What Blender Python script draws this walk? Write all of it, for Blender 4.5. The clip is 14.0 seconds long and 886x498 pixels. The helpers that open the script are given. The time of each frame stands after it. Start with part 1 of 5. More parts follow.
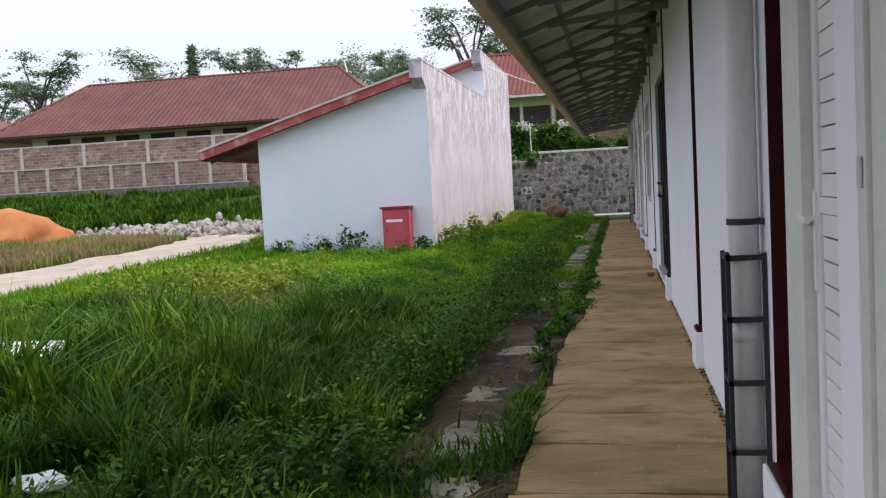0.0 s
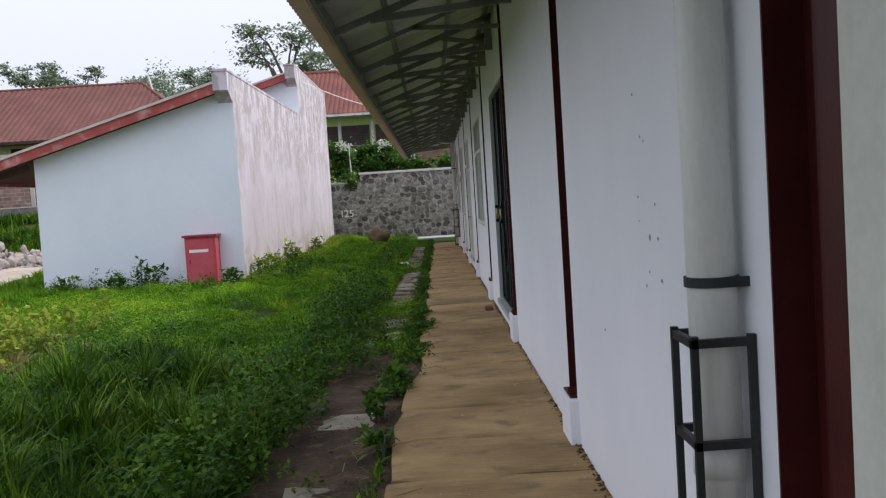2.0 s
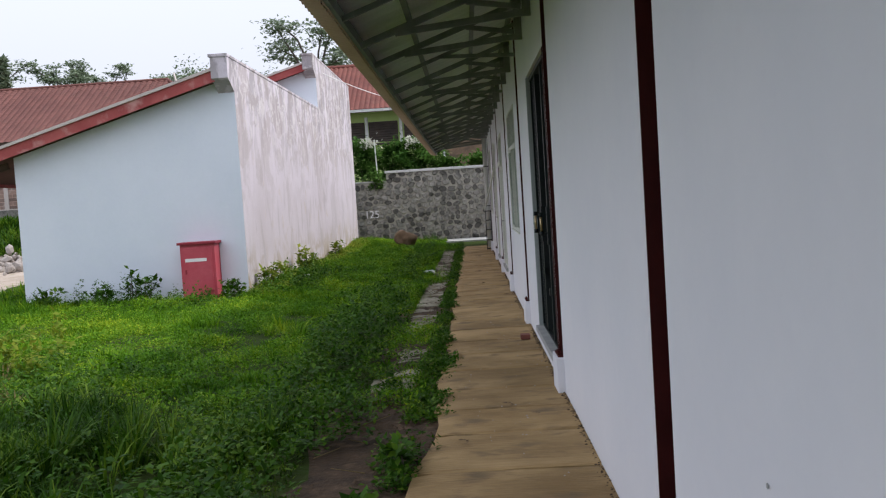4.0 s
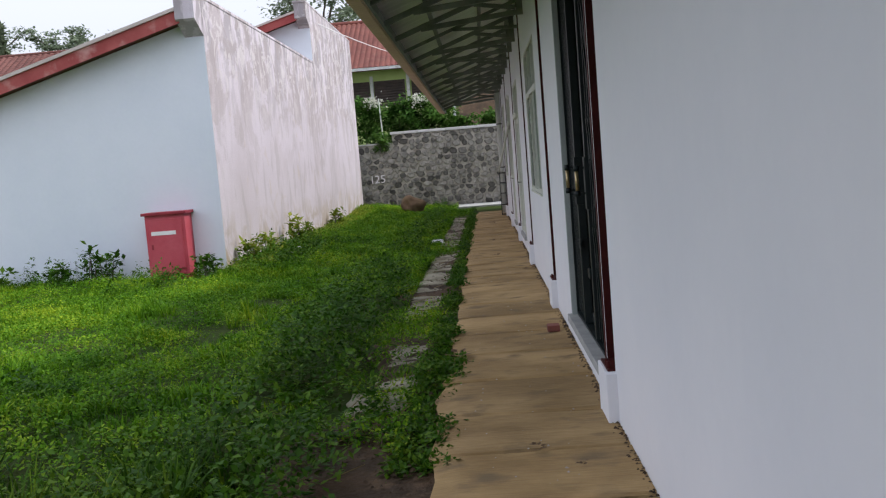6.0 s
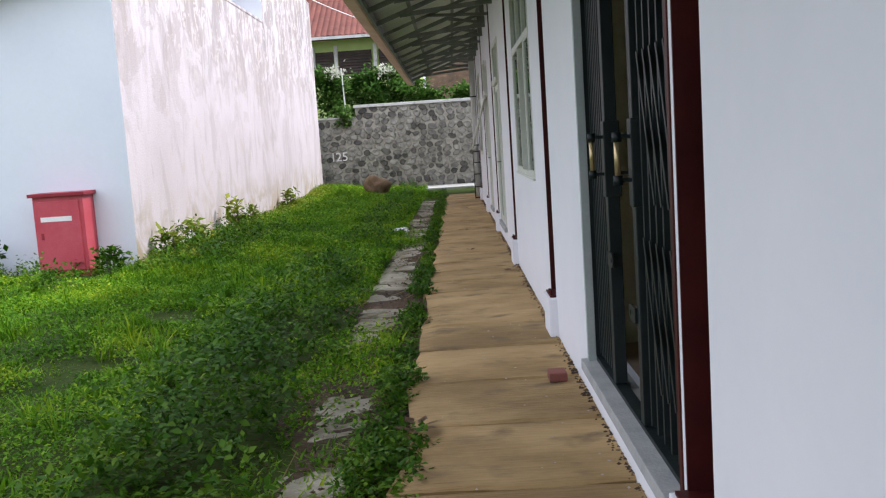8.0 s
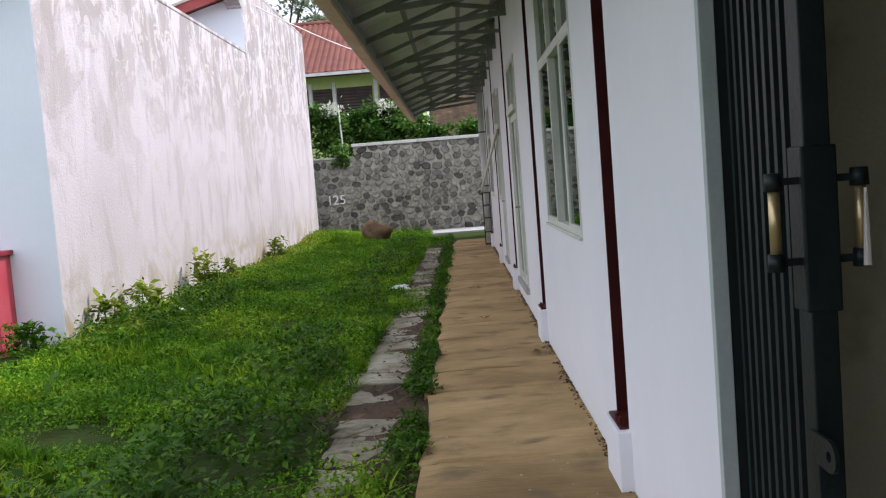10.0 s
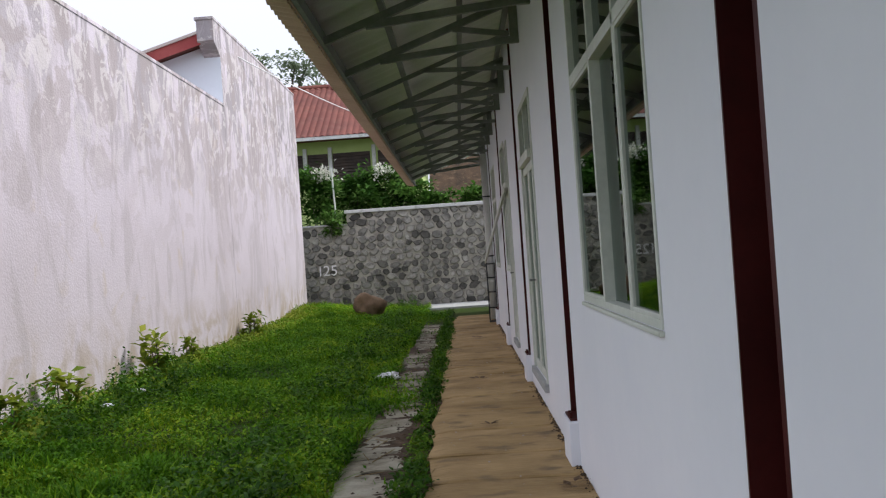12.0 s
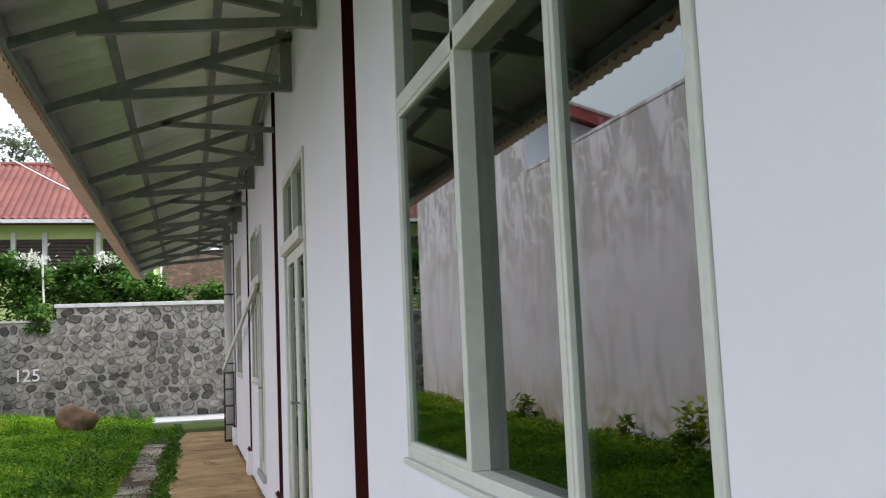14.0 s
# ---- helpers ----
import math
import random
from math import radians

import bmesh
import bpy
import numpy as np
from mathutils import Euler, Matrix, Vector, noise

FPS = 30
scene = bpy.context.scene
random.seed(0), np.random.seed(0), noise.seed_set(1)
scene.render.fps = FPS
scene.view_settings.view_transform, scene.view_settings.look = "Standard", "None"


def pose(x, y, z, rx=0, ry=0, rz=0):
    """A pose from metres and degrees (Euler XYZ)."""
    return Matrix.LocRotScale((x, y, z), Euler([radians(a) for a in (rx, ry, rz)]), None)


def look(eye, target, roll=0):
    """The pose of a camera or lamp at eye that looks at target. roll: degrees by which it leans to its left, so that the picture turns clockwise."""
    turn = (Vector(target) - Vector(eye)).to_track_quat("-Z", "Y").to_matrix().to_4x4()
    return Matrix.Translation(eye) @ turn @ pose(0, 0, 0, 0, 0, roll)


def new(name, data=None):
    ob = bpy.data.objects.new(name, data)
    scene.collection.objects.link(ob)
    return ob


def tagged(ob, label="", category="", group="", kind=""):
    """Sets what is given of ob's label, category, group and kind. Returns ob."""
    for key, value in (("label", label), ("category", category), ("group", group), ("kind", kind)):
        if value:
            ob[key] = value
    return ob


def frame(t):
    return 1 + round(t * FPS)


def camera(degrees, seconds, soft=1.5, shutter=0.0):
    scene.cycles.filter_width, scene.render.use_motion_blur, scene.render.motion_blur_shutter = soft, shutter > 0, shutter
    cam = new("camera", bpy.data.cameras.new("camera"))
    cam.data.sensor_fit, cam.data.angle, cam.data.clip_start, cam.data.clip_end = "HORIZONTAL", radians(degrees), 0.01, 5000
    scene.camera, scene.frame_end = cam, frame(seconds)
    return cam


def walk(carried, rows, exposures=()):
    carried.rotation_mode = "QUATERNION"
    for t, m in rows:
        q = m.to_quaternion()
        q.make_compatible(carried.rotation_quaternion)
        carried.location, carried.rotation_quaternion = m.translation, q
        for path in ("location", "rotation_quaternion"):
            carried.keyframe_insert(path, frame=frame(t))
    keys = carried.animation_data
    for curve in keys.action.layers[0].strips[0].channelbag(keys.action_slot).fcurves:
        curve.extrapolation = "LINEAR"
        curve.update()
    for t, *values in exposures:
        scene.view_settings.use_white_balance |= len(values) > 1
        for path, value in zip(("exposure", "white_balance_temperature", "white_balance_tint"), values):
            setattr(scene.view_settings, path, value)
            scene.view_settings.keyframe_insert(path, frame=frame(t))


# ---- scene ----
cam = camera(51.9, 14.0, soft=1.2)
PATH = [
    (0, (-0.653, -4.052, 1.579), (-1.029, -2.092, 1.442), -3.0),
    (0.5, (-0.749, -3.861, 1.609), (-0.859, -1.871, 1.442), -2.2),
    (1, (-0.84, -3.577, 1.657), (-0.84, -1.584, 1.49), -3.0),
    (1.5, (-0.907, -2.986, 1.652), (-0.89, -0.991, 1.511), -3.1),
    (2, (-0.848, -2.242, 1.628), (-0.832, -0.245, 1.515), -3.6),
    (2.5, (-0.812, -1.616, 1.65), (-0.802, 0.382, 1.56), -3.9),
    (3, (-0.799, -1.068, 1.665), (-0.808, 0.93, 1.585), -4.2),
    (3.5, (-0.755, -0.501, 1.668), (-0.796, 1.496, 1.57), -3.8),
    (3.7, (-0.738, -0.274, 1.696), (-0.791, 1.722, 1.587), -3.6),
    (5.8, (-0.722, 2.2, 1.588), (-0.812, 4.194, 1.469), -4.4),
    (6, (-0.696, 2.44, 1.568), (-0.791, 4.429, 1.383), -4.6),
    (6.5, (-0.669, 3.203, 1.47), (-0.76, 5.183, 1.203), -4.1),
    (7, (-0.695, 3.75, 1.508), (-0.757, 5.732, 1.253), -4.1),
    (7.2, (-0.699, 4.008, 1.5), (-0.749, 5.992, 1.251), -4.0),
    (9.3, (-0.748, 6.752, 1.492), (-0.771, 8.742, 1.288), -3.8),
    (9.5, (-0.755, 6.975, 1.506), (-0.78, 8.965, 1.313), -4.0),
    (10, (-0.723, 7.545, 1.525), (-0.765, 9.539, 1.377), -4.5),
    (10.5, (-0.733, 7.985, 1.492), (-0.769, 9.982, 1.383), -4.1),
    (11, (-0.755, 8.472, 1.496), (-0.781, 10.47, 1.415), -3.7),
    (11.5, (-0.67, 9.21, 1.455), (-0.71, 11.209, 1.414), -3.9),
    (12, (-0.704, 9.743, 1.455), (-0.739, 11.743, 1.466), -4.0),
    (12.5, (-0.751, 10.297, 1.45), (-0.735, 12.297, 1.469), -4.2),
    (13, (-0.765, 10.812, 1.498), (-0.664, 12.808, 1.564), -3.7),
    (13.5, (-0.809, 11.254, 1.566), (-0.519, 13.221, 1.784), -3.3),
    (14, (-0.742, 11.80, 1.514), (-0.204, 13.715, 1.724), -2.4),
]
walk(cam, [(t, look(eye, target, roll)) for t, eye, target, roll in PATH],
     [(0, 0.38), (0.5, 0.27), (1.5, 0.28), (3, 0.22), (3.7, 0.28), (5.8, 0.28), (6.1, 0.4), (6.5, 0.8), (9.5, 0.85), (10, 0.7), (10.5, 0.58), (11, 0.52), (11.5, 0.36), (12, 0.34), (12.5, 0.27), (13, 0.36), (13.5, 0.38), (14, 1.1)])

# ---------------- world, sun ----------------
world = bpy.data.worlds.new("sky")
scene.world = world
world.use_nodes = True
wn, wl = world.node_tree.nodes, world.node_tree.links
sky = wn.new("ShaderNodeTexSky")
sky.sky_type = "NISHITA"
sky.sun_disc = False
SUN_EL, SUN_AZ = radians(52), radians(78)   # azimuth from +y towards +x
sky.sun_elevation, sky.sun_rotation = SUN_EL, SUN_AZ
sky.dust_density, sky.air_density = 4.0, 1.0
haze = wn.new("ShaderNodeMix")
haze.data_type = "RGBA"
haze.inputs["Factor"].default_value = 0.85
haze.inputs["B"].default_value = (7.9, 8.2, 9.45, 1)
wl.new(sky.outputs["Color"], haze.inputs["A"])
# an overcast dome: dimmer at the horizon, brighter overhead
dome, up, fall, dim = wn.new("ShaderNodeTexCoord"), wn.new("ShaderNodeSeparateXYZ"), wn.new("ShaderNodeMapRange"), wn.new("ShaderNodeMix")
wl.new(dome.outputs["Generated"], up.inputs[0])
wl.new(up.outputs["Z"], fall.inputs["Value"])
fall.inputs["To Min"].default_value, fall.inputs["To Max"].default_value = 0.78, 1.5
dim.data_type, dim.blend_type = "RGBA", "MULTIPLY"
dim.inputs["Factor"].default_value = 1.0
wl.new(haze.outputs["Result"], dim.inputs["A"])
wl.new(fall.outputs["Result"], dim.inputs["B"])
wl.new(dim.outputs["Result"], wn["Background"].inputs["Color"])
wn["Background"].inputs["Strength"].default_value = 0.115
sun = new("sun", bpy.data.lights.new("sun", "SUN"))
sun.data.energy, sun.data.angle, sun.data.color = 2.1, radians(3), (1.0, 0.96, 0.91)
sd = Vector((math.sin(SUN_AZ) * math.cos(SUN_EL), math.cos(SUN_AZ) * math.cos(SUN_EL), math.sin(SUN_EL)))
sun.matrix_world = look(sd * 50, (0, 0, 0))


# ---------------- materials ----------------
def mat(name, a, b, scale=3.0, rough=0.8, metal=0.0, bump=0.15, fine=60.0, c=None, stretch=(1, 1, 1), spec=0.3, rnd=0.0, detail=6.0, blotch=0.5, var=0.1, brush=None):
    """Two colours mixed by a coarse noise, a third (c) in spots, fine relief."""
    m = bpy.data.materials.new(name)
    m.use_nodes = True
    n, l = m.node_tree.nodes, m.node_tree.links
    p = n["Principled BSDF"]
    p.inputs["Metallic"].default_value = metal
    p.inputs["Specular IOR Level"].default_value = spec
    tc = n.new("ShaderNodeTexCoord")
    mp = n.new("ShaderNodeMapping")
    mp.inputs["Scale"].default_value = stretch
    geo = n.new("ShaderNodeNewGeometry")
    l.new(geo.outputs["Position"], mp.inputs["Vector"])
    n1 = n.new("ShaderNodeTexNoise")
    n1.inputs["Scale"].default_value, n1.inputs["Detail"].default_value = scale, detail
    n1.inputs["Roughness"].default_value = 0.62
    l.new(mp.outputs["Vector"], n1.inputs["Vector"])
    r1 = n.new("ShaderNodeValToRGB")
    r1.color_ramp.elements[0].position, r1.color_ramp.elements[1].position = blotch - 0.15, blotch + 0.17
    r1.color_ramp.elements[0].color, r1.color_ramp.elements[1].color = (*a, 1), (*b, 1)
    l.new(n1.outputs["Fac"], r1.inputs["Fac"])
    out = r1.outputs["Color"]
    n2 = n.new("ShaderNodeTexNoise")
    n2.inputs["Scale"].default_value, n2.inputs["Detail"].default_value = fine, 3.0
    l.new(mp.outputs["Vector"], n2.inputs["Vector"])
    if brush:
        mb_ = n.new("ShaderNodeMapping")
        mb_.inputs["Scale"].default_value = brush
        l.new(geo.outputs["Position"], mb_.inputs["Vector"])
        l.new(mb_.outputs["Vector"], n2.inputs["Vector"])
    if c:
        n3 = n.new("ShaderNodeTexNoise")
        n3.inputs["Scale"].default_value, n3.inputs["Detail"].default_value = scale * 2.7, 8.0
        l.new(mp.outputs["Vector"], n3.inputs["Vector"])
        r3 = n.new("ShaderNodeValToRGB")
        r3.color_ramp.elements[0].position, r3.color_ramp.elements[1].position = 0.55, 0.72
        l.new(n3.outputs["Fac"], r3.inputs["Fac"])
        mx = n.new("ShaderNodeMix")
        mx.data_type = "RGBA"
        l.new(r3.outputs["Color"], mx.inputs["Factor"])
        l.new(out, mx.inputs["A"])
        mx.inputs["B"].default_value = (*c, 1)
        out = mx.outputs["Result"]
    hv = n.new("ShaderNodeHueSaturation")
    l.new(out, hv.inputs["Color"])
    mr = n.new("ShaderNodeMapRange")
    mr.inputs["To Min"].default_value, mr.inputs["To Max"].default_value = 1 - var, 1 + var
    l.new(n2.outputs["Fac"], mr.inputs["Value"])
    val = mr.outputs["Result"]
    if rnd:
        oi = n.new("ShaderNodeObjectInfo")
        ad = n.new("ShaderNodeMath")
        ad.operation = "MULTIPLY_ADD"
        l.new(oi.outputs["Random"], ad.inputs[0])
        ad.inputs[1].default_value = rnd
        l.new(val, ad.inputs[2])
        sb = n.new("ShaderNodeMath")
        sb.operation = "SUBTRACT"
        l.new(ad.outputs[0], sb.inputs[0])
        sb.inputs[1].default_value = rnd / 2
        val = sb.outputs[0]
    l.new(val, hv.inputs["Value"])
    l.new(hv.outputs["Color"], p.inputs["Base Color"])
    rr = n.new("ShaderNodeMapRange")
    rr.inputs["To Min"].default_value, rr.inputs["To Max"].default_value = max(0.02, rough - 0.12), min(1, rough + 0.12)
    l.new(n1.outputs["Fac"], rr.inputs["Value"])
    l.new(rr.outputs["Result"], p.inputs["Roughness"])
    if bump:
        bp = n.new("ShaderNodeBump")
        bp.inputs["Strength"].default_value, bp.inputs["Distance"].default_value = bump, 0.02
        l.new(n2.outputs["Fac"], bp.inputs["Height"])
        l.new(bp.outputs["Normal"], p.inputs["Normal"])
    return m


def leaf_mat(name, a, b, c, rough=0.7):
    """Foliage: colour by island, some light through the leaf."""
    m = bpy.data.materials.new(name)
    m.use_nodes = True
    n, l = m.node_tree.nodes, m.node_tree.links
    p = n["Principled BSDF"]
    geo = n.new("ShaderNodeNewGeometry")
    r = n.new("ShaderNodeValToRGB")
    r.color_ramp.elements[0].color, r.color_ramp.elements[1].color = (*a, 1), (*c, 1)
    e = r.color_ramp.elements.new(0.55)
    e.color = (*b, 1)
    n1 = n.new("ShaderNodeTexNoise")
    n1.inputs["Scale"].default_value, n1.inputs["Detail"].default_value, n1.inputs["Roughness"].default_value = 1.1, 5.0, 0.65
    l.new(geo.outputs["Position"], n1.inputs["Vector"])
    mx = n.new("ShaderNodeMath")
    mx.operation = "MULTIPLY_ADD"
    l.new(n1.outputs["Fac"], mx.inputs[0])
    mx.inputs[1].default_value = 1.9
    sc = n.new("ShaderNodeMath")
    sc.operation = "MULTIPLY_ADD"
    l.new(geo.outputs["Random Per Island"], sc.inputs[0])
    sc.inputs[1].default_value, sc.inputs[2].default_value = 0.6, -0.78
    l.new(sc.outputs[0], mx.inputs[2])
    l.new(mx.outputs[0], r.inputs["Fac"])
    l.new(r.outputs["Color"], p.inputs["Base Color"])
    p.inputs["Roughness"].default_value = rough
    p.inputs["Specular IOR Level"].default_value = 0.13
    tr = n.new("ShaderNodeBsdfTranslucent")
    l.new(r.outputs["Color"], tr.inputs["Color"])
    ms = n.new("ShaderNodeMixShader")
    ms.inputs[0].default_value = 0.3
    l.new(p.outputs[0], ms.inputs[1])
    l.new(tr.outputs[0], ms.inputs[2])
    l.new(ms.outputs[0], n["Material Output"].inputs["Surface"])
    return m


def streaked(name, base, stain):
    """White render, weathered: vertical run-off streaks and blotches that thicken towards a ragged edge."""
    m = mat(name, base, tuple(v * 0.93 for v in base), 0.8, 0.85, bump=0.25, fine=40)
    n, l = m.node_tree.nodes, m.node_tree.links
    p = n["Principled BSDF"]
    src = p.inputs["Base Color"].links[0].from_socket
    geo = n.new("ShaderNodeNewGeometry")
    sep = n.new("ShaderNodeSeparateXYZ")
    l.new(geo.outputs["Position"], sep.inputs[0])
    layers = (((1, 0.45, 0.30), 0.47, 0.62, stain, 0.30, 0), ((1, 1.5, 0.45), 0.52, 0.60, (0.40, 0.36, 0.37), 0.40, 0), ((1, 0.9, 0.8), 0.60, 0.66, (0.52, 0.43, 0.34), 0.45, 0),
              ((1, 1.7, 0.55), 0.47, 0.53, (0.24, 0.22, 0.22), 0.68, (2.4, 4.5)), ((1, 0.75, 0.75), 0.50, 0.53, (0.36, 0.31, 0.30), 0.58, (1.5, 3.5)), ((1, 2.6, 2.2), 0.55, 0.57, (0.62, 0.58, 0.58), 0.7, (2.2, 3.6)), ((1, 1.6, 1.4), 0.45, 0.6, (0.36, 0.28, 0.17), 0.8, (1.1, 0.3)))
    for stretch, lo, hi, colour, top, span in layers:
        mp = n.new("ShaderNodeMapping")
        mp.inputs["Scale"].default_value = stretch
        mp.inputs["Location"].default_value = (0, stretch[1] * 3.7, hi * 9)
        l.new(geo.outputs["Position"], mp.inputs["Vector"])
        t = n.new("ShaderNodeTexNoise")
        t.inputs["Scale"].default_value, t.inputs["Detail"].default_value, t.inputs["Roughness"].default_value = 1.3, 10.0, 0.62
        t.inputs["Distortion"].default_value = 1.1
        l.new(mp.outputs["Vector"], t.inputs["Vector"])
        r = n.new("ShaderNodeMapRange")
        r.inputs["From Min"].default_value, r.inputs["From Max"].default_value = lo, hi
        r.inputs["To Max"].default_value = top
        l.new(t.outputs["Fac"], r.inputs["Value"])
        fac = r.outputs["Result"]
        if span:
            # run-off from the coping, splash from the ground
            zr = n.new("ShaderNodeMapRange")
            zr.inputs["From Min"].default_value, zr.inputs["From Max"].default_value = span
            l.new(sep.outputs["Z"], zr.inputs["Value"])
            mu = n.new("ShaderNodeMath")
            mu.operation = "MULTIPLY"
            l.new(fac, mu.inputs[0])
            l.new(zr.outputs["Result"], mu.inputs[1])
            fac = mu.outputs[0]
        mx = n.new("ShaderNodeMix")
        mx.data_type = "RGBA"
        l.new(fac, mx.inputs["Factor"])
        l.new(src, mx.inputs["A"])
        mx.inputs["B"].default_value = (*colour, 1)
        src = mx.outputs["Result"]
    l.new(src, p.inputs["Base Color"])
    return m


def glass(name, tint):
    m = bpy.data.materials.new(name)
    m.use_nodes = True
    n, l = m.node_tree.nodes, m.node_tree.links
    n.remove(n["Principled BSDF"])
    g, t, ms, fr = n.new("ShaderNodeBsdfGlossy"), n.new("ShaderNodeBsdfTransparent"), n.new("ShaderNodeMixShader"), n.new("ShaderNodeFresnel")
    g.inputs["Roughness"].default_value = 0.015
    g.inputs["Color"].default_value = (*tint, 1)
    t.inputs["Color"].default_value = (0.30, 0.36, 0.33, 1)
    fr.inputs["IOR"].default_value = 2.7
    l.new(fr.outputs[0], ms.inputs[0])
    l.new(t.outputs[0], ms.inputs[1])
    l.new(g.outputs[0], ms.inputs[2])
    l.new(ms.outputs[0], n["Material Output"].inputs["Surface"])
    return m


M_WALL = mat("white_wall_paint", (0.80, 0.82, 0.87), (0.85, 0.86, 0.90), 0.9, 0.6, bump=0.02, fine=14, var=0.012)
M_HOUSE = mat("pale_blue_wall_paint", (0.70, 0.75, 0.83), (0.76, 0.80, 0.87), 0.6, 0.75, bump=0.05, fine=18, var=0.02)
M_FIRE = streaked("weathered_white_render", (0.63, 0.575, 0.63), (0.48, 0.42, 0.44))
M_BROWN = mat("dark_red_steel_paint", (0.045, 0.006, 0.006), (0.075, 0.010, 0.009), 4, 0.5, bump=0.05, spec=0.25)
M_BLACK = mat("black_steel", (0.014, 0.016, 0.018), (0.024, 0.026, 0.028), 6, 0.5, bump=0.1, spec=0.4)
M_GATE = mat("dark_green_steel", (0.006, 0.012, 0.013), (0.012, 0.02, 0.021), 6, 0.5, bump=0.1, spec=0.35)
M_BRASS = mat("worn_brass", (0.55, 0.43, 0.22), (0.65, 0.52, 0.3), 12, 0.35, metal=0.7, bump=0.05)
M_PIPE = mat("white_pvc", (0.62, 0.64, 0.60), (0.72, 0.73, 0.70), 2.0, 0.45, bump=0.05, stretch=(1, 1, 0.3))
M_FRAME = mat("cream_frame_paint", (0.58, 0.61, 0.54), (0.68, 0.70, 0.63), 3, 0.5, bump=0.08, fine=30)
M_JAMB = mat("grey_green_jamb_paint", (0.40, 0.46, 0.45), (0.47, 0.52, 0.51), 3, 0.6, bump=0.1)
M_SLAT = mat("white_slat_door", (0.74, 0.75, 0.72), (0.80, 0.81, 0.78), 2, 0.4, bump=0.04)
M_SILL = mat("grey_cement_sill", (0.33, 0.34, 0.34), (0.45, 0.46, 0.45), 5, 0.8, bump=0.3)
M_CONC = mat("worn_tan_concrete", (0.25, 0.160, 0.066), (0.46, 0.315, 0.150), 1.1, 0.85, bump=0.7, fine=42, c=(0.18, 0.125, 0.066), stretch=(1, 1.5, 1), rnd=0.22, var=0.28, brush=(0.10, 1.5, 1))
M_DRAIN = mat("mossy_drain_cover", (0.15, 0.13, 0.085), (0.40, 0.37, 0.29), 2.2, 0.9, bump=0.7, fine=28, c=(0.075, 0.07, 0.035), rnd=0.3)
M_SOIL = mat("damp_soil_and_grass", (0.026, 0.050, 0.008), (0.046, 0.060, 0.014), 1.2, 0.95, bump=0.8, fine=22, c=(0.032, 0.070, 0.010), spec=0.1)
M_ROAD = mat("pale_dirt_road", (0.34, 0.28, 0.23), (0.44, 0.37, 0.31), 0.8, 0.95, bump=0.6, c=(0.24, 0.21, 0.13))
M_ORANGE = mat("orange_clay", (0.38, 0.13, 0.045), (0.50, 0.21, 0.08), 1.2, 0.95, bump=0.7)
M_STONE = mat("grey_rubble_stone", (0.15, 0.145, 0.13), (0.30, 0.285, 0.25), 4, 0.9, bump=0.7, fine=18, c=(0.075, 0.072, 0.066), rnd=1.3)
M_MORTAR = mat("pale_mortar", (0.36, 0.335, 0.285), (0.52, 0.49, 0.42), 1.6, 0.95, bump=0.6, c=(0.26, 0.24, 0.20))
M_COPING = mat("pale_cement_coping", (0.58, 0.58, 0.56), (0.68, 0.68, 0.66), 2, 0.9, bump=0.3, c=(0.35, 0.35, 0.32))
M_STEEL = mat("galvanised_eave_steel", (0.15, 0.165, 0.15), (0.24, 0.255, 0.235), 5, 0.5, metal=0.2, bump=0.05)
M_SHEET = mat("grey_roof_sheet_underside", (0.80, 0.81, 0.77), (0.86, 0.87, 0.83), 1.2, 0.5, bump=0.05)
M_FASCIA = mat("tan_fascia_metal", (0.56, 0.38, 0.29), (0.66, 0.47, 0.37), 2, 0.5, bump=0.05)
M_BARGE = mat("faded_red_bargeboard", (0.30, 0.055, 0.055), (0.42, 0.11, 0.10), 1.5, 0.7, bump=0.2, c=(0.50, 0.26, 0.24))
M_BOX = mat("faded_red_box_paint", (0.48, 0.055, 0.08), (0.56, 0.10, 0.13), 2, 0.45, bump=0.05)
M_BOXTOP = mat("dark_red_box_paint", (0.25, 0.02, 0.035), (0.32, 0.035, 0.05), 3, 0.5, bump=0.05)
M_WHITE = mat("white_paint_mark", (0.78, 0.75, 0.75), (0.85, 0.83, 0.83), 5, 0.7, bump=0.05)
M_TILE = mat("weathered_clay_tile", (0.135, 0.055, 0.047), (0.20, 0.086, 0.072), 0.7, 0.85, bump=0.4, fine=9, c=(0.15, 0.07, 0.055))
M_TILE2 = mat("orange_red_clay_tile", (0.15, 0.048, 0.04), (0.24, 0.088, 0.068), 1.0, 0.8, bump=0.3, fine=9, c=(0.20, 0.085, 0.065))
M_WOOD = mat("dark_eave_wood", (0.05, 0.03, 0.02), (0.09, 0.055, 0.04), 3, 0.8, stretch=(1, 1, 4))
M_BRICK = mat("grey_brown_block_wall", (0.25, 0.17, 0.145), (0.35, 0.255, 0.22), 0.9, 0.95, bump=0.5, fine=8, c=(0.42, 0.37, 0.34))
bn, bl = M_BRICK.node_tree.nodes, M_BRICK.node_tree.links
bt, bg, bs, bc = bn.new("ShaderNodeTexBrick"), bn.new("ShaderNodeNewGeometry"), bn.new("ShaderNodeSeparateXYZ"), bn.new("ShaderNodeCombineXYZ")
bl.new(bg.outputs["Position"], bs.inputs[0])
bl.new(bs.outputs["X"], bc.inputs["X"])
bl.new(bs.outputs["Z"], bc.inputs["Y"])
bl.new(bc.outputs[0], bt.inputs["Vector"])
bt.inputs["Scale"].default_value, bt.inputs["Mortar Size"].default_value = 1.0, 0.012
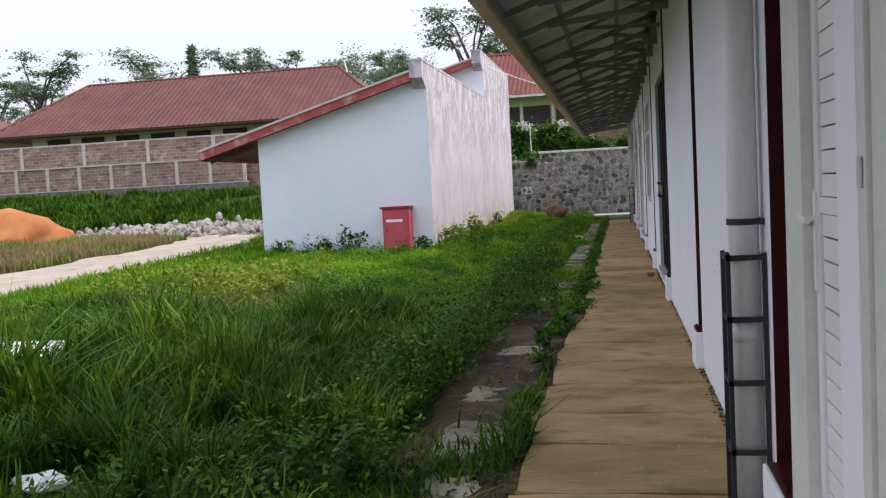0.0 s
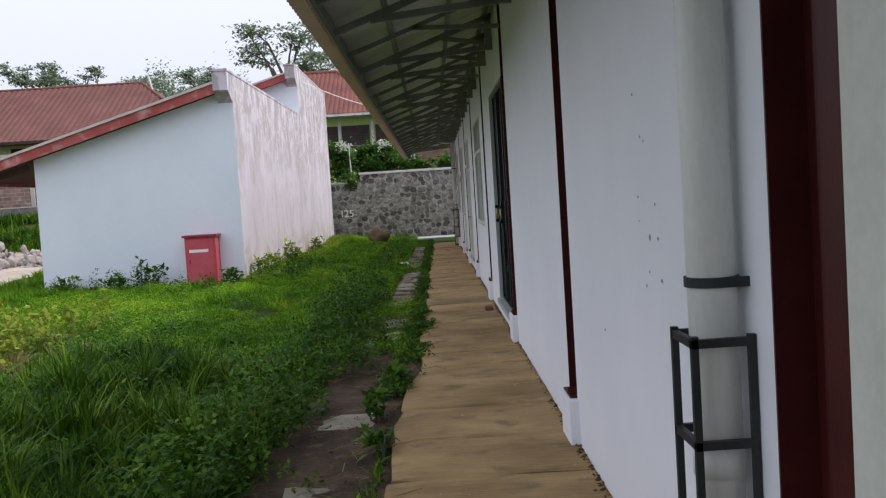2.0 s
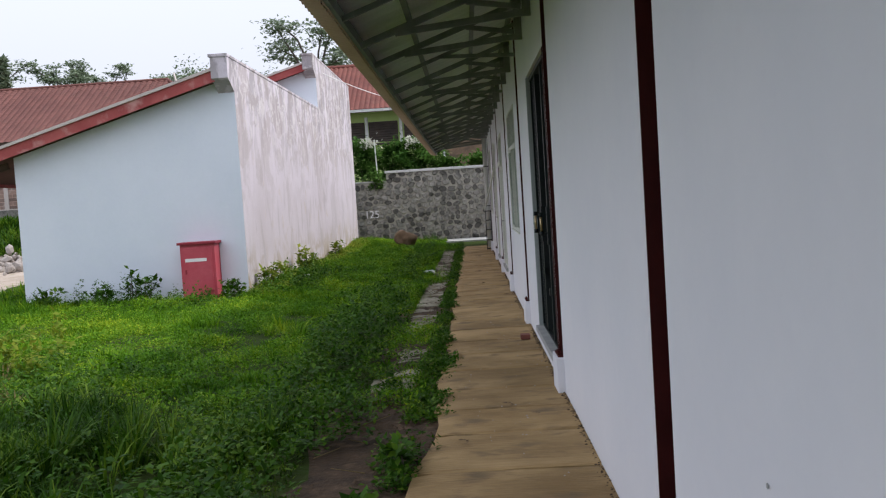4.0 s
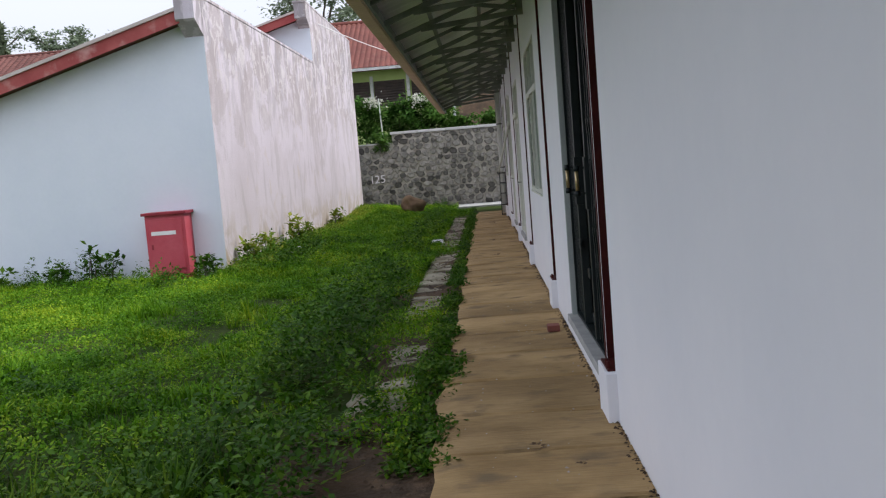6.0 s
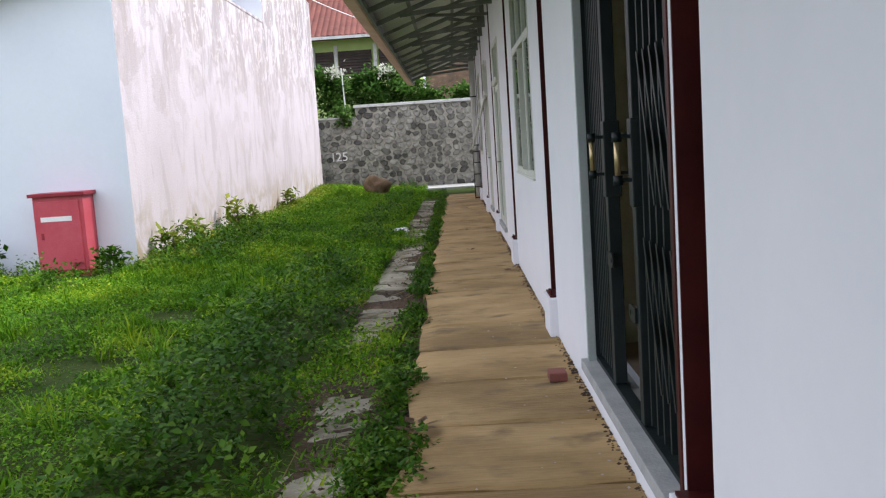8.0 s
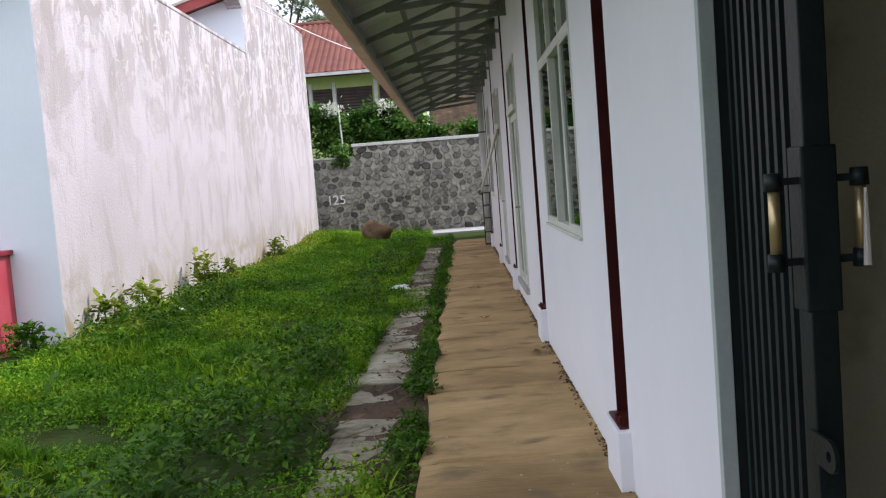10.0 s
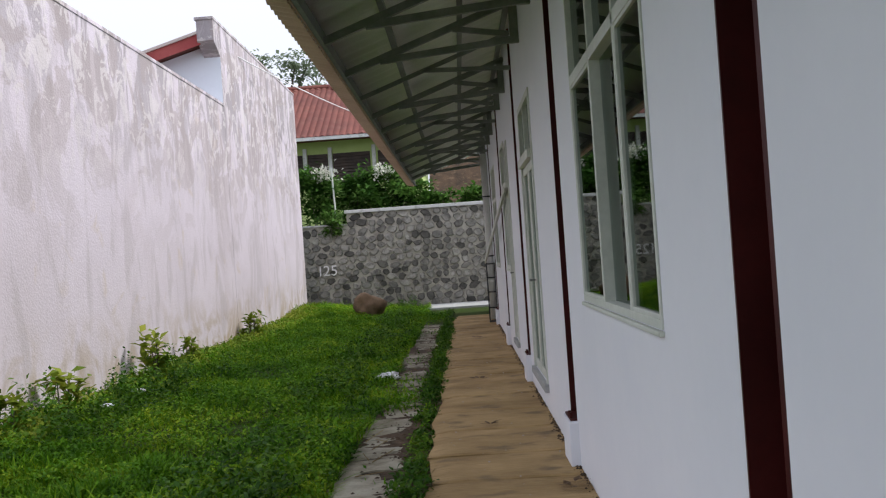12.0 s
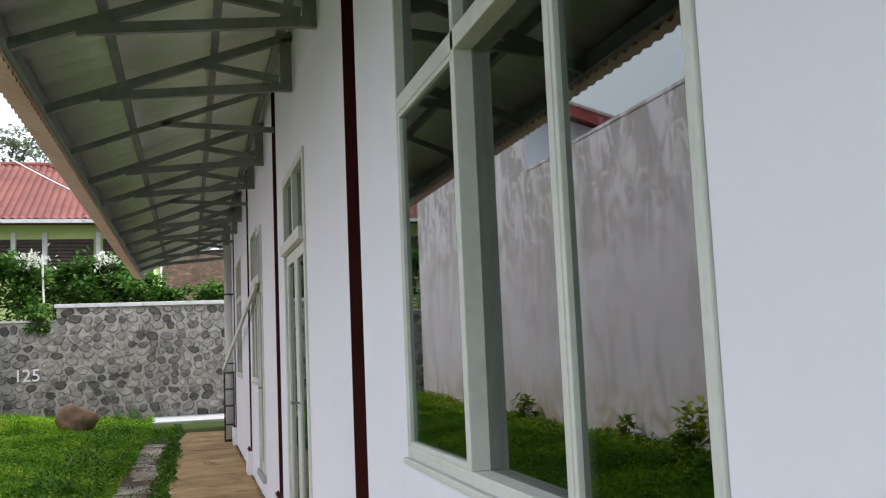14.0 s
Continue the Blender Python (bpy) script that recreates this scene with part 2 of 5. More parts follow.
bt.inputs["Brick Width"].default_value, bt.inputs["Row Height"].default_value = 0.40, 0.17
bt.inputs["Color1"].default_value, bt.inputs["Color2"].default_value, bt.inputs["Mortar"].default_value = (0.62, 0.62, 0.62, 1), (1.1, 1.05, 1.0, 1), (1.5, 1.45, 1.4, 1)
bm_ = bn.new("ShaderNodeMix")
bm_.data_type, bm_.blend_type = "RGBA", "MULTIPLY"
bm_.inputs["Factor"].default_value = 1.0
bp_ = bn["Principled BSDF"].inputs["Base Color"]
bl.new(bp_.links[0].from_socket, bm_.inputs["A"])
bl.new(bt.outputs["Color"], bm_.inputs["B"])
bl.new(bm_.outputs["Result"], bp_)
M_POST = mat("pale_cement_post", (0.50, 0.44, 0.41), (0.60, 0.54, 0.5), 2, 0.9)
M_GREENWALL = mat("light_green_wall_paint", (0.44, 0.56, 0.19), (0.52, 0.64, 0.25), 0.8, 0.8)
M_LOUVRE = mat("dark_brown_louvre", (0.05, 0.04, 0.035), (0.08, 0.06, 0.05), 3, 0.7)
M_ROOM = mat("beige_room_plaster", (0.66, 0.66, 0.50), (0.76, 0.75, 0.59), 1.3, 0.85, c=(0.52, 0.50, 0.36))
M_ROOMFLOOR = mat("brown_room_floor", (0.28, 0.20, 0.14), (0.36, 0.27, 0.2), 2, 0.6)
M_BARK = mat("grey_bark", (0.10, 0.085, 0.07), (0.17, 0.15, 0.13), 4, 0.95, bump=0.6, stretch=(1, 1, 0.3))
M_ROCK = mat("brown_boulder", (0.15, 0.095, 0.055), (0.24, 0.165, 0.105), 5, 0.9, bump=0.8, c=(0.12, 0.09, 0.06))
M_RUBBLE = mat("pale_rubble", (0.30, 0.265, 0.24), (0.42, 0.38, 0.35), 3, 0.95, rnd=0.4)
M_GRASS = leaf_mat("meadow_grass", (0.026, 0.098, 0.004), (0.115, 0.265, 0.009), (0.33, 0.43, 0.022), 0.65)
M_LONG = leaf_mat("long_grass", (0.009, 0.036, 0.003), (0.046, 0.120, 0.006), (0.20, 0.30, 0.025), 0.6)
M_EARTH = mat("bare_brown_earth", (0.036, 0.024, 0.014), (0.090, 0.056, 0.032), 2.5, 0.95, bump=0.9, fine=30, c=(0.14, 0.092, 0.055))
M_LUSH = leaf_mat("lush_weed_leaf", (0.012, 0.048, 0.003), (0.050, 0.135, 0.007), (0.17, 0.28, 0.025), 0.55)
M_DRY = leaf_mat("dry_grass", (0.16, 0.12, 0.05), (0.26, 0.2, 0.09), (0.36, 0.29, 0.15))
# a lit leaf: sunshine is put into the colour as yellow
M_LIT = leaf_mat("sunlit_yellow_leaf", (0.08, 0.15, 0.015), (0.19, 0.25, 0.025), (0.33, 0.34, 0.05))
M_BUSH = leaf_mat("bush_leaf", (0.028, 0.085, 0.014), (0.07, 0.165, 0.025), (0.15, 0.26, 0.06))
# distance haze is mixed into these leaf colours, hence pale and greyed
M_TREE = leaf_mat("hazy_tree_leaf", (0.15, 0.20, 0.13), (0.21, 0.265, 0.175), (0.28, 0.33, 0.23))
M_PLUME = leaf_mat("pale_plume", (0.5, 0.5, 0.42), (0.6, 0.6, 0.52), (0.7, 0.7, 0.62))
M_GLASS = glass("window_glass", (0.80, 0.86, 0.82))
M_PAPER = mat("white_litter", (0.7, 0.7, 0.72), (0.8, 0.8, 0.82), 6, 0.7)


# ---------------- builders ----------------
def part(name, bm, material, parent=None, label="", smooth=False):
    me = bpy.data.meshes.new(name)
    bm.normal_update()
    bm.to_mesh(me)
    bm.free()
    me.materials.append(material)
    if smooth:
        for f in me.polygons:
            f.use_smooth = True
    ob = new(name, me)
    ob.parent = parent
    if label:
        tagged(ob, label)
    return ob


def add_box(bm, x0, x1, y0, y1, z0, z1):
    vs = [bm.verts.new(p) for p in ((x0, y0, z0), (x1, y0, z0), (x1, y1, z0), (x0, y1, z0), (x0, y0, z1), (x1, y0, z1), (x1, y1, z1), (x0, y1, z1))]
    for q in ((3, 2, 1, 0), (4, 5, 6, 7), (0, 1, 5, 4), (1, 2, 6, 5), (2, 3, 7, 6), (3, 0, 4, 7)):
        bm.faces.new([vs[i] for i in q])
    return vs


def box(x0, x1, y0, y1, z0, z1, bevel=0.0):
    bm = bmesh.new()
    add_box(bm, min(x0, x1), max(x0, x1), min(y0, y1), max(y0, y1), min(z0, z1), max(z0, z1))
    if bevel:
        bmesh.ops.bevel(bm, geom=bm.edges[:], offset=bevel, segments=2, affect="EDGES", profile=0.6)
    return bm


def bar(a, b, w, h, bm=None, up=(0, 0, 1)):
    """A rectangular bar from a to b, w across and h along up."""
    bm = bm or bmesh.new()
    a, b = Vector(a), Vector(b)
    d = (b - a).normalized()
    u = Vector(up)
    if abs(d.dot(u)) > 0.98:
        u = Vector((1, 0, 0))
    s = d.cross(u).normalized()
    u = s.cross(d).normalized()
    ring = [(-1, -1), (1, -1), (1, 1), (-1, 1)]
    lo = [bm.verts.new(a + s * i * w / 2 + u * j * h / 2) for i, j in ring]
    hi = [bm.verts.new(b + s * i * w / 2 + u * j * h / 2) for i, j in ring]
    bm.faces.new(lo[::-1])
    bm.faces.new(hi)
    for i in range(4):
        bm.faces.new((lo[i], lo[(i + 1) % 4], hi[(i + 1) % 4], hi[i]))
    return bm


def rod(a, b, r0, r1=None, seg=12, bm=None):
    bm = bm or bmesh.new()
    a, b = Vector(a), Vector(b)
    r1 = r0 if r1 is None else r1
    q = (b - a).to_track_quat("Z", "Y")
    lo, hi = [], []
    for i in range(seg):
        c = Vector((math.cos(2 * math.pi * i / seg), math.sin(2 * math.pi * i / seg), 0))
        lo.append(bm.verts.new(a + q @ (c * r0)))
        hi.append(bm.verts.new(b + q @ (c * r1)))
    bm.faces.new(lo[::-1])
    bm.faces.new(hi)
    for i in range(seg):
        bm.faces.new((lo[i], lo[(i + 1) % seg], hi[(i + 1) % seg], hi[i]))
    return bm


def empty(name, loc, label, category, group="", kind=""):
    ob = new(name)
    ob.location = loc
    return tagged(ob, label, category, group, kind)


def under(parent, ob):
    """Keep a part where it was built, in world terms, once parented."""
    ob.parent = parent
    ob.matrix_parent_inverse = Matrix.Translation(parent.location).inverted()
    return ob


def wpart(name, bm, material, parent, label="", smooth=False):
    return under(parent, part(name, bm, material, None, label, smooth))


def soup(name, verts, faces, material, label, category):
    """One mesh of very many small pieces, kind stuff."""
    me = bpy.data.meshes.new(name)
    nv, nf, k = len(verts), len(faces), faces.shape[1]
    me.vertices.add(nv)
    me.vertices.foreach_set("co", verts.astype(np.float32).ravel())
    me.loops.add(nf * k)
    me.loops.foreach_set("vertex_index", faces.astype(np.int32).ravel())
    me.polygons.add(nf)
    me.polygons.foreach_set("loop_start", np.arange(nf, dtype=np.int32) * k)
    me.update(calc_edges=True)
    me.materials.append(material)
    return tagged(new(name, me), label, category, kind="stuff") if label else new(name, me)


# ---------------- lie of the land ----------------
def sstep(v, a, b):
    t = np.clip((v - a) / (b - a), 0, 1)
    return t * t * (3 - 2 * t)


def ground_z(x, y):
    x, y = np.asarray(x, float), np.asarray(y, float)
    z = -0.07 + 0.20 * sstep(-x, 1.8, 4.6) * (1 - 0.6 * sstep(-x, 9, 12))
    z = z + 0.035 * np.sin(x * 1.9 + 0.6 * np.sin(y * 1.1)) * np.sin(y * 1.3 + 1.0) * sstep(-x, 1.6, 3)
    z = z + 1.75 * sstep(y, 30, 39.5) * sstep(-x, 11, 16)
    z = z + 0.15 * sstep(y, 28, 34) * (1 - sstep(-x, 8, 12))
    return z


def axis_steps(lo, hi, step, far):
    core = list(np.arange(lo, hi + 1e-6, step))
    out, d = [], step
    a = lo
    while a > -far:
        d *= 1.6
        a -= d
        out.append(a)
    out = out[::-1] + core
    d, a = step, core[-1]
    while a < far:
        d *= 1.6
        a += d
        out.append(a)
    return np.array(out)


def in_road(x, y):
    """The dirt road that comes in from the side and runs past the end of the next house."""
    mid = np.interp(y, (-30, 5, 9, 15, 25, 32, 60), (-12.0, -12.2, -12.6, -13.6, -14.6, -16.5, -24))
    return np.abs(x - mid) < np.interp(y, (-30, 9, 15, 27, 40), (2.0, 2.0, 1.7, 1.7, 2.2))


gx, gy = axis_steps(-36, 6, 0.5, 2500), axis_steps(-12, 46, 0.5, 2500)
GX, GY = np.meshgrid(gx, gy)
GZ = ground_z(GX, GY)
ids = np.arange(GX.size).reshape(GX.shape)
quads = np.stack([ids[:-1, :-1], ids[:-1, 1:], ids[1:, 1:], ids[1:, :-1]], -1).reshape(-1, 4)
gv = np.stack([GX, GY, GZ], -1).reshape(-1, 3)
ground = soup("ground", gv, quads, M_SOIL, "", "")
tagged(ground, "uneven damp earth under wild grass", "ground", kind="structure")
for f in ground.data.polygons:
    f.use_smooth = True

# dirt road, a thin raised ribbon that follows the ground
ry_ = np.arange(-30, 34.1, 0.5)
rm = np.interp(ry_, (-30, 5, 9, 15, 25, 32, 60), (-12.0, -12.2, -12.6, -13.6, -14.6, -16.5, -24))
rw = np.interp(ry_, (-30, 9, 15, 27, 40), (2.0, 2.0, 1.7, 1.7, 2.2))
cols = np.linspace(-1, 1, 9)
RX = rm[:, None] + rw[:, None] * cols * (1 + 0.08 * np.sin(ry_ * 2.3)[:, None])
RY = np.repeat(ry_[:, None], 9, 1)
RZ = ground_z(RX, RY) + 0.05 * (1 - np.abs(cols) ** 6) - 0.01
ids = np.arange(RX.size).reshape(RX.shape)
quads = np.stack([ids[:-1, :-1], ids[:-1, 1:], ids[1:, 1:], ids[1:, :-1]], -1).reshape(-1, 4)
road = soup("road", np.stack([RX, RY, RZ], -1).reshape(-1, 3), quads, M_ROAD, "", "")
tagged(road, "pale dry dirt road", "road", kind="structure")

# ---------------- long white building ----------------
Y0, Y1 = -7.0, 31.6
WALL_TOP = 3.95
THICK = 0.2
# openings: y from, y to, z from, z to
OPENINGS = [(-1.27, -0.75, 0.22, 2.95), (8.05, 10.22, 0.2, 2.95), (12.975, 14.98, 1.13, 2.95), (17.75, 19.1, 0.25, 2.87),
            (21.5, 22.25, 0.25, 2.87), (22.25, 23.3, 1.17, 2.95), (25.6, 27.0, 1.17, 2.95)]
COLS = [0.05, 3.84, 8.0, 12.10, 16.11, 20.02, 24.0, 28.0]
SLOT = 0.31


def wall_bay(name, y0, y1, x0=0.0):
    """One bay of wall, with its openings cut through."""
    bm = bmesh.new()
    ops = [o for o in OPENINGS if o[1] > y0 and o[0] < y1]
    ys = sorted({y0, y1, *[v for o in ops for v in o[:2] if y0 < v < y1]})
    for a, b in zip(ys, ys[1:]):
        o = [o for o in ops if o[0] <= a + 1e-6 and o[1] >= b - 1e-6]
        if not o:
            add_box(bm, x0, THICK, a, b, -0.1, WALL_TOP)
        else:
            add_box(bm, x0, THICK, a, b, -0.1, o[0][2])
            add_box(bm, x0, THICK, a, b, o[0][3], WALL_TOP)
    bmesh.ops.remove_doubles(bm, verts=bm.verts[:], dist=1e-5)
    return tagged(part(name, bm, M_WALL), "smooth white painted plaster wall", "wall", kind="structure")


wall_bay("wall_bay_1", -1.27, -0.412)
for i, c in enumerate(COLS):
    nxt = COLS[i + 1] - SLOT if i + 1 < len(COLS) else Y1
    wall_bay("wall_bay_%d" % (i + 2), c, nxt)
bm = box(-0.03, THICK, -1.50, -1.27, -0.1, WALL_TOP, 0.008)
tagged(part("wall_pier", bm, M_WALL), "white plastered pier that stands a little proud of the wall", "wall", kind="structure")
bm = bmesh.new()
add_box(bm, -0.01, THICK, -2.80, -1.50, -0.1, 0.22)
add_box(bm, -0.01, THICK, -2.80, -1.50, 2.95, WALL_TOP)
add_box(bm, -0.01, THICK, Y0, -2.80, -0.1, WALL_TOP)
tagged(part("wall_end_bay", bm, M_WALL), "white plastered wall round the second slatted door", "wall", kind="structure")
# other sides, floor, ceiling, partitions, roof
DEEP = 6.5
for nm, b in (("wall_back", (DEEP, DEEP + 0.2, Y0, Y1, -0.1, WALL_TOP)), ("wall_south", (THICK, DEEP, Y0, Y0 + 0.2, -0.1, WALL_TOP)), ("wall_north", (THICK, DEEP, Y1 - 0.2, Y1, -0.1, WALL_TOP)),
              ("wall_partition_1", (THICK, DEEP, 7.55, 7.7, 0.19, 3.3)), ("wall_partition_2", (THICK, DEEP, 10.62, 10.77, 0.19, 3.3)),
              ("wall_partition_3", (THICK, DEEP, 15.8, 15.95, 0.19, 3.3)), ("wall_partition_4", (THICK, DEEP, 19.8, 19.95, 0.19, 3.3))):
    tagged(part(nm, box(*b), M_ROOM if "part" in nm else M_WALL), "plastered wall of the long building", "wall", kind="structure")
tagged(part("floor", box(THICK, DEEP, Y0 + 0.2, Y1 - 0.2, -0.1, 0.19), M_ROOMFLOOR), "dull brown floor of the dim rooms", "floor", kind="structure")
tagged(part("ceiling", box(THICK, DEEP, Y0 + 0.2, Y1 - 0.2, 3.3, 3.36), M_ROOM), "plain ceiling of the dim rooms", "ceiling", kind="structure")

# roof sheet: corrugated, over the rooms and the walk
EAVE_X, EAVE_Z, SLOPE = -1.86, 3.17, 0.36


def roof_z(x):
    return EAVE_Z + 0.10 + SLOPE * (x - EAVE_X)


ny = 760
yy = np.linspace(Y0 - 0.6, Y1 + 0.7, ny)
zz = 0.017 * np.sin(np.arange(ny) * math.pi / 2.5)
rows = []
for x, off in ((EAVE_X, 0.0), (3.3, 0.0), (3.3, 0.03), (EAVE_X, 0.03)):
    rows.append(np.stack([np.full(ny, x), yy, roof_z(x) + zz + off], -1))
vs = np.concatenate(rows)
k = np.arange(ny - 1)
f = np.concatenate([np.stack([a * ny + k, a * ny + k + 1, b * ny + k + 1, b * ny + k], -1) for a, b in ((0, 1), (2, 3), (3, 0))])
rs = soup("roof_sheet", vs, f, M_SHEET, "", "")
tagged(rs, "pale grey corrugated metal roof sheet", "roof", kind="structure")
bm = bmesh.new()
q = [bm.verts.new(p) for p in ((3.3, Y0 - 0.6, roof_z(3.3)), (3.3, Y1 + 0.7, roof_z(3.3)), (8.6, Y1 + 0.7, 3.3), (8.6, Y0 - 0.6, 3.3))]
bm.faces.new(q)
bmesh.ops.solidify(bm, geom=bm.faces[:], thickness=0.05)
tagged(part("roof_back", bm, M_SHEET), "grey metal roof over the back of the long building", "roof", kind="structure")
for nm, yend in (("gable_south", Y0 + 0.1), ("gable_north", Y1 - 0.1)):
    bm = bmesh.new()
    for s in (-0.09, 0.09):
        bm.faces.new([bm.verts.new(p) for p in ((0, yend + s, WALL_TOP), (DEEP + 0.2, yend + s, WALL_TOP - 0.01), (3.3, yend + s, roof_z(3.3) - 0.05))])
    tagged(part(nm, bm, M_WALL), "white gable end of the long building", "wall", kind="structure")

# fascia: tan folded metal with scalloped edge
bm = bmesh.new()
bar((EAVE_X + 0.155, Y0 - 0.6, EAVE_Z + 0.07), (EAVE_X + 0.155, Y1 + 0.7, EAVE_Z + 0.07), 0.012, 0.10, bm)
fy = np.linspace(Y0 - 0.6, Y1 + 0.7, 2400)
fz = 0.013 * np.sin(fy * 2 * math.pi / 0.13)
rims = [[bm.verts.new((x, fy[i], z + fz[i] * k)) for i in range(2400)] for x, z, k in ((EAVE_X + 0.148, EAVE_Z + 0.01, 1.0), (EAVE_X - 0.015, EAVE_Z + 0.05, 1.0), (EAVE_X - 0.015, EAVE_Z + 0.10, 1.0), (EAVE_X + 0.1, EAVE_Z + 0.145, 0.3))]
for ra, rb in zip(rims, rims[1:]):
    for i in range(2399):
        bm.faces.new((ra[i], ra[i + 1], rb[i + 1], rb[i]))
tagged(part("fascia", bm, M_FASCIA), "tan metal fascia along the eave", "fascia", kind="structure")
bm = bmesh.new()
bar((EAVE_X + 0.185, Y0 - 0.6, EAVE_Z + 0.07), (EAVE_X + 0.185, Y1 + 0.6, EAVE_Z + 0.07), 0.035, 0.10, bm)
tagged(part("eave_beam", bm, M_STEEL), "dark steel edge beam behind the fascia", "beam", kind="structure")
# purlins along the eave
for px in (-1.18, -0.55, -0.08):
    pz = roof_z(px) - 0.075
    tagged(part("purlin", bar((px, Y0 - 0.6, pz), (px, Y1 + 0.6, pz), 0.05, 0.055), M_STEEL), "dark grey steel purlin under the roof sheet", "purlin", kind="structure")


def bracket(y, brown):
    """A light steel truss that carries the eave out from the wall."""
    e = empty("eave_bracket", (0, y, 3.38), "brown steel strut under the eave at a column" if brown else "grey galvanised steel eave bracket fixed to the white wall", "bracket", "brackets under the eave")
    m = M_BROWN if brown else M_STEEL
    rz = lambda x: roof_z(x) - 0.145
    w, h = (0.03, 0.045) if brown else (0.045, 0.062)
    wpart("rafter", bar((EAVE_X + 0.2, y, rz(EAVE_X + 0.2)), (0.0, y, rz(0)), w, h), M_STEEL, e)
    if brown:
        wpart("strut", bar((-0.95, y, rz(-0.95)), (-0.02, y, 3.42), 0.03, 0.045), M_STEEL, e)
    else:
        wpart("bottom_chord", bar((-1.32, y, rz(-1.32) - 0.02), (-0.01, y, 3.42), w - 0.006, h), m, e)
        wpart("post", bar((-0.05, y, 3.38), (-0.05, y, rz(-0.05)), 0.045, 0.08), m, e)
        wpart("web", bar((-0.10, y, 3.47), (-0.62, y, rz(-0.62) - 0.02), 0.035, 0.05), m, e)
    return e


for i in range(-5, 24):
    bracket(i * 4 / 3 - 0.4, i % 3 == 0)


# ---------------- columns with plinths ----------------
def column(y, slot=SLOT):
    e = empty("steel_column", (0, y - 0.15, 0), "dark red painted steel column on a white plinth", "column", "columns along the wall")
    # H section set in the slot of the wall
    wpart("flange", box(0.045, 0.062, y - slot + 0.004, y - slot * 0.45, 0.29, 3.95, 0.004), M_BROWN, e)
    wpart("web", box(0.062, 0.16, y - slot + 0.005, y - 0.15, 0.29, 3.95), M_BROWN, e)
    wpart("back_plate", box(0.10, 0.19, y - 0.15, y - 0.002, 0.29, 3.95), M_BROWN, e)
    wpart("liner", box(-0.004, 0.10, y - 0.012, y - 0.001, 0.29, 3.95), M_BROWN, e)
    wpart("base_plate", box(-0.045, 0.1, y - slot - 0.0, y - 0.003, 0.29, 0.302), M_BROWN, e)
    for dy in (-slot + 0.05, -slot + 0.12):
        b = rod((-0.035, y + dy, 0.302), (-0.035, y + dy, 0.34), 0.010, seg=8)
        wpart("anchor_bolt", b, M_BROWN, e)
    if y < 5:
        wpart("gusset", bar((-0.02, y - 0.22, 3.05), (-0.02, y - 0.62, 3.62), 0.02, 0.11, up=(1, 0, 0)), M_BROWN, e)
    wpart("plinth", box(-0.062, 0.19, y - slot - 0.05, y + 0.02, -0.05, 0.289, 0.008), M_WALL, e, "white plastered plinth block")
    return e


for c in COLS:
    column(c, 0.46 if c < 1 else SLOT)


# ---------------- drain pipe with steel cage ----------------
def drain(y):
    px = -0.083
    e = empty("drain_pipe", (px, y, 0), "white plastic drain pipe with a black steel guard at its foot", "drain pipe", "drain pipes on the wall")
    wpart("pipe", rod((px, y, 0.06), (px, y, 3.44), 0.068, seg=24), M_PIPE, e, smooth=True)
    wpart("socket", rod((px, y, 0.80), (px, y, 0.90), 0.073, seg=24), M_PIPE, e, smooth=True)
    for z in (1.335, 2.55):
        b = rod((px, y, z), (px, y, z + 0.028), 0.076, seg=24)
        add_box(b, px, -0.001, y - 0.076, y - 0.066, z, z + 0.028)
        add_box(b, px, -0.001, y + 0.066, y + 0.076, z, z + 0.028)
        wpart("strap", b, M_BLACK, e)
    x0, x1, y0, y1, t = -0.178, -0.002, y - 0.11, y + 0.11, 0.02
    g = part("guard", box(x0, x0 + t, y0, y0 + t, 0.0, 1.21), M_BLACK, None, "black square steel guard")
    under(e, g)
    for ax, ay in ((x0, y1 - t), (x1 - t, y0), (x1 - t, y1 - t)):
        b = part("upright", box(ax, ax + t, ay, ay + t, 0, 1.21), M_BLACK)
        b.parent = g
    for z in (0.02, 0.30, 0.62, 0.91, 1.19):
        for q in ((x0, x1, y0 + 0.001, y0 + t - 0.001), (x0, x1, y1 - t + 0.001, y1 - 0.001), (x0 + 0.001, x0 + t - 0.001, y0, y1)):
            b = part("rung", box(*q, z - 0.012, z + 0.012), M_BLACK)
            b.parent = g
    return e


drain(0.29)
drain(28.36)


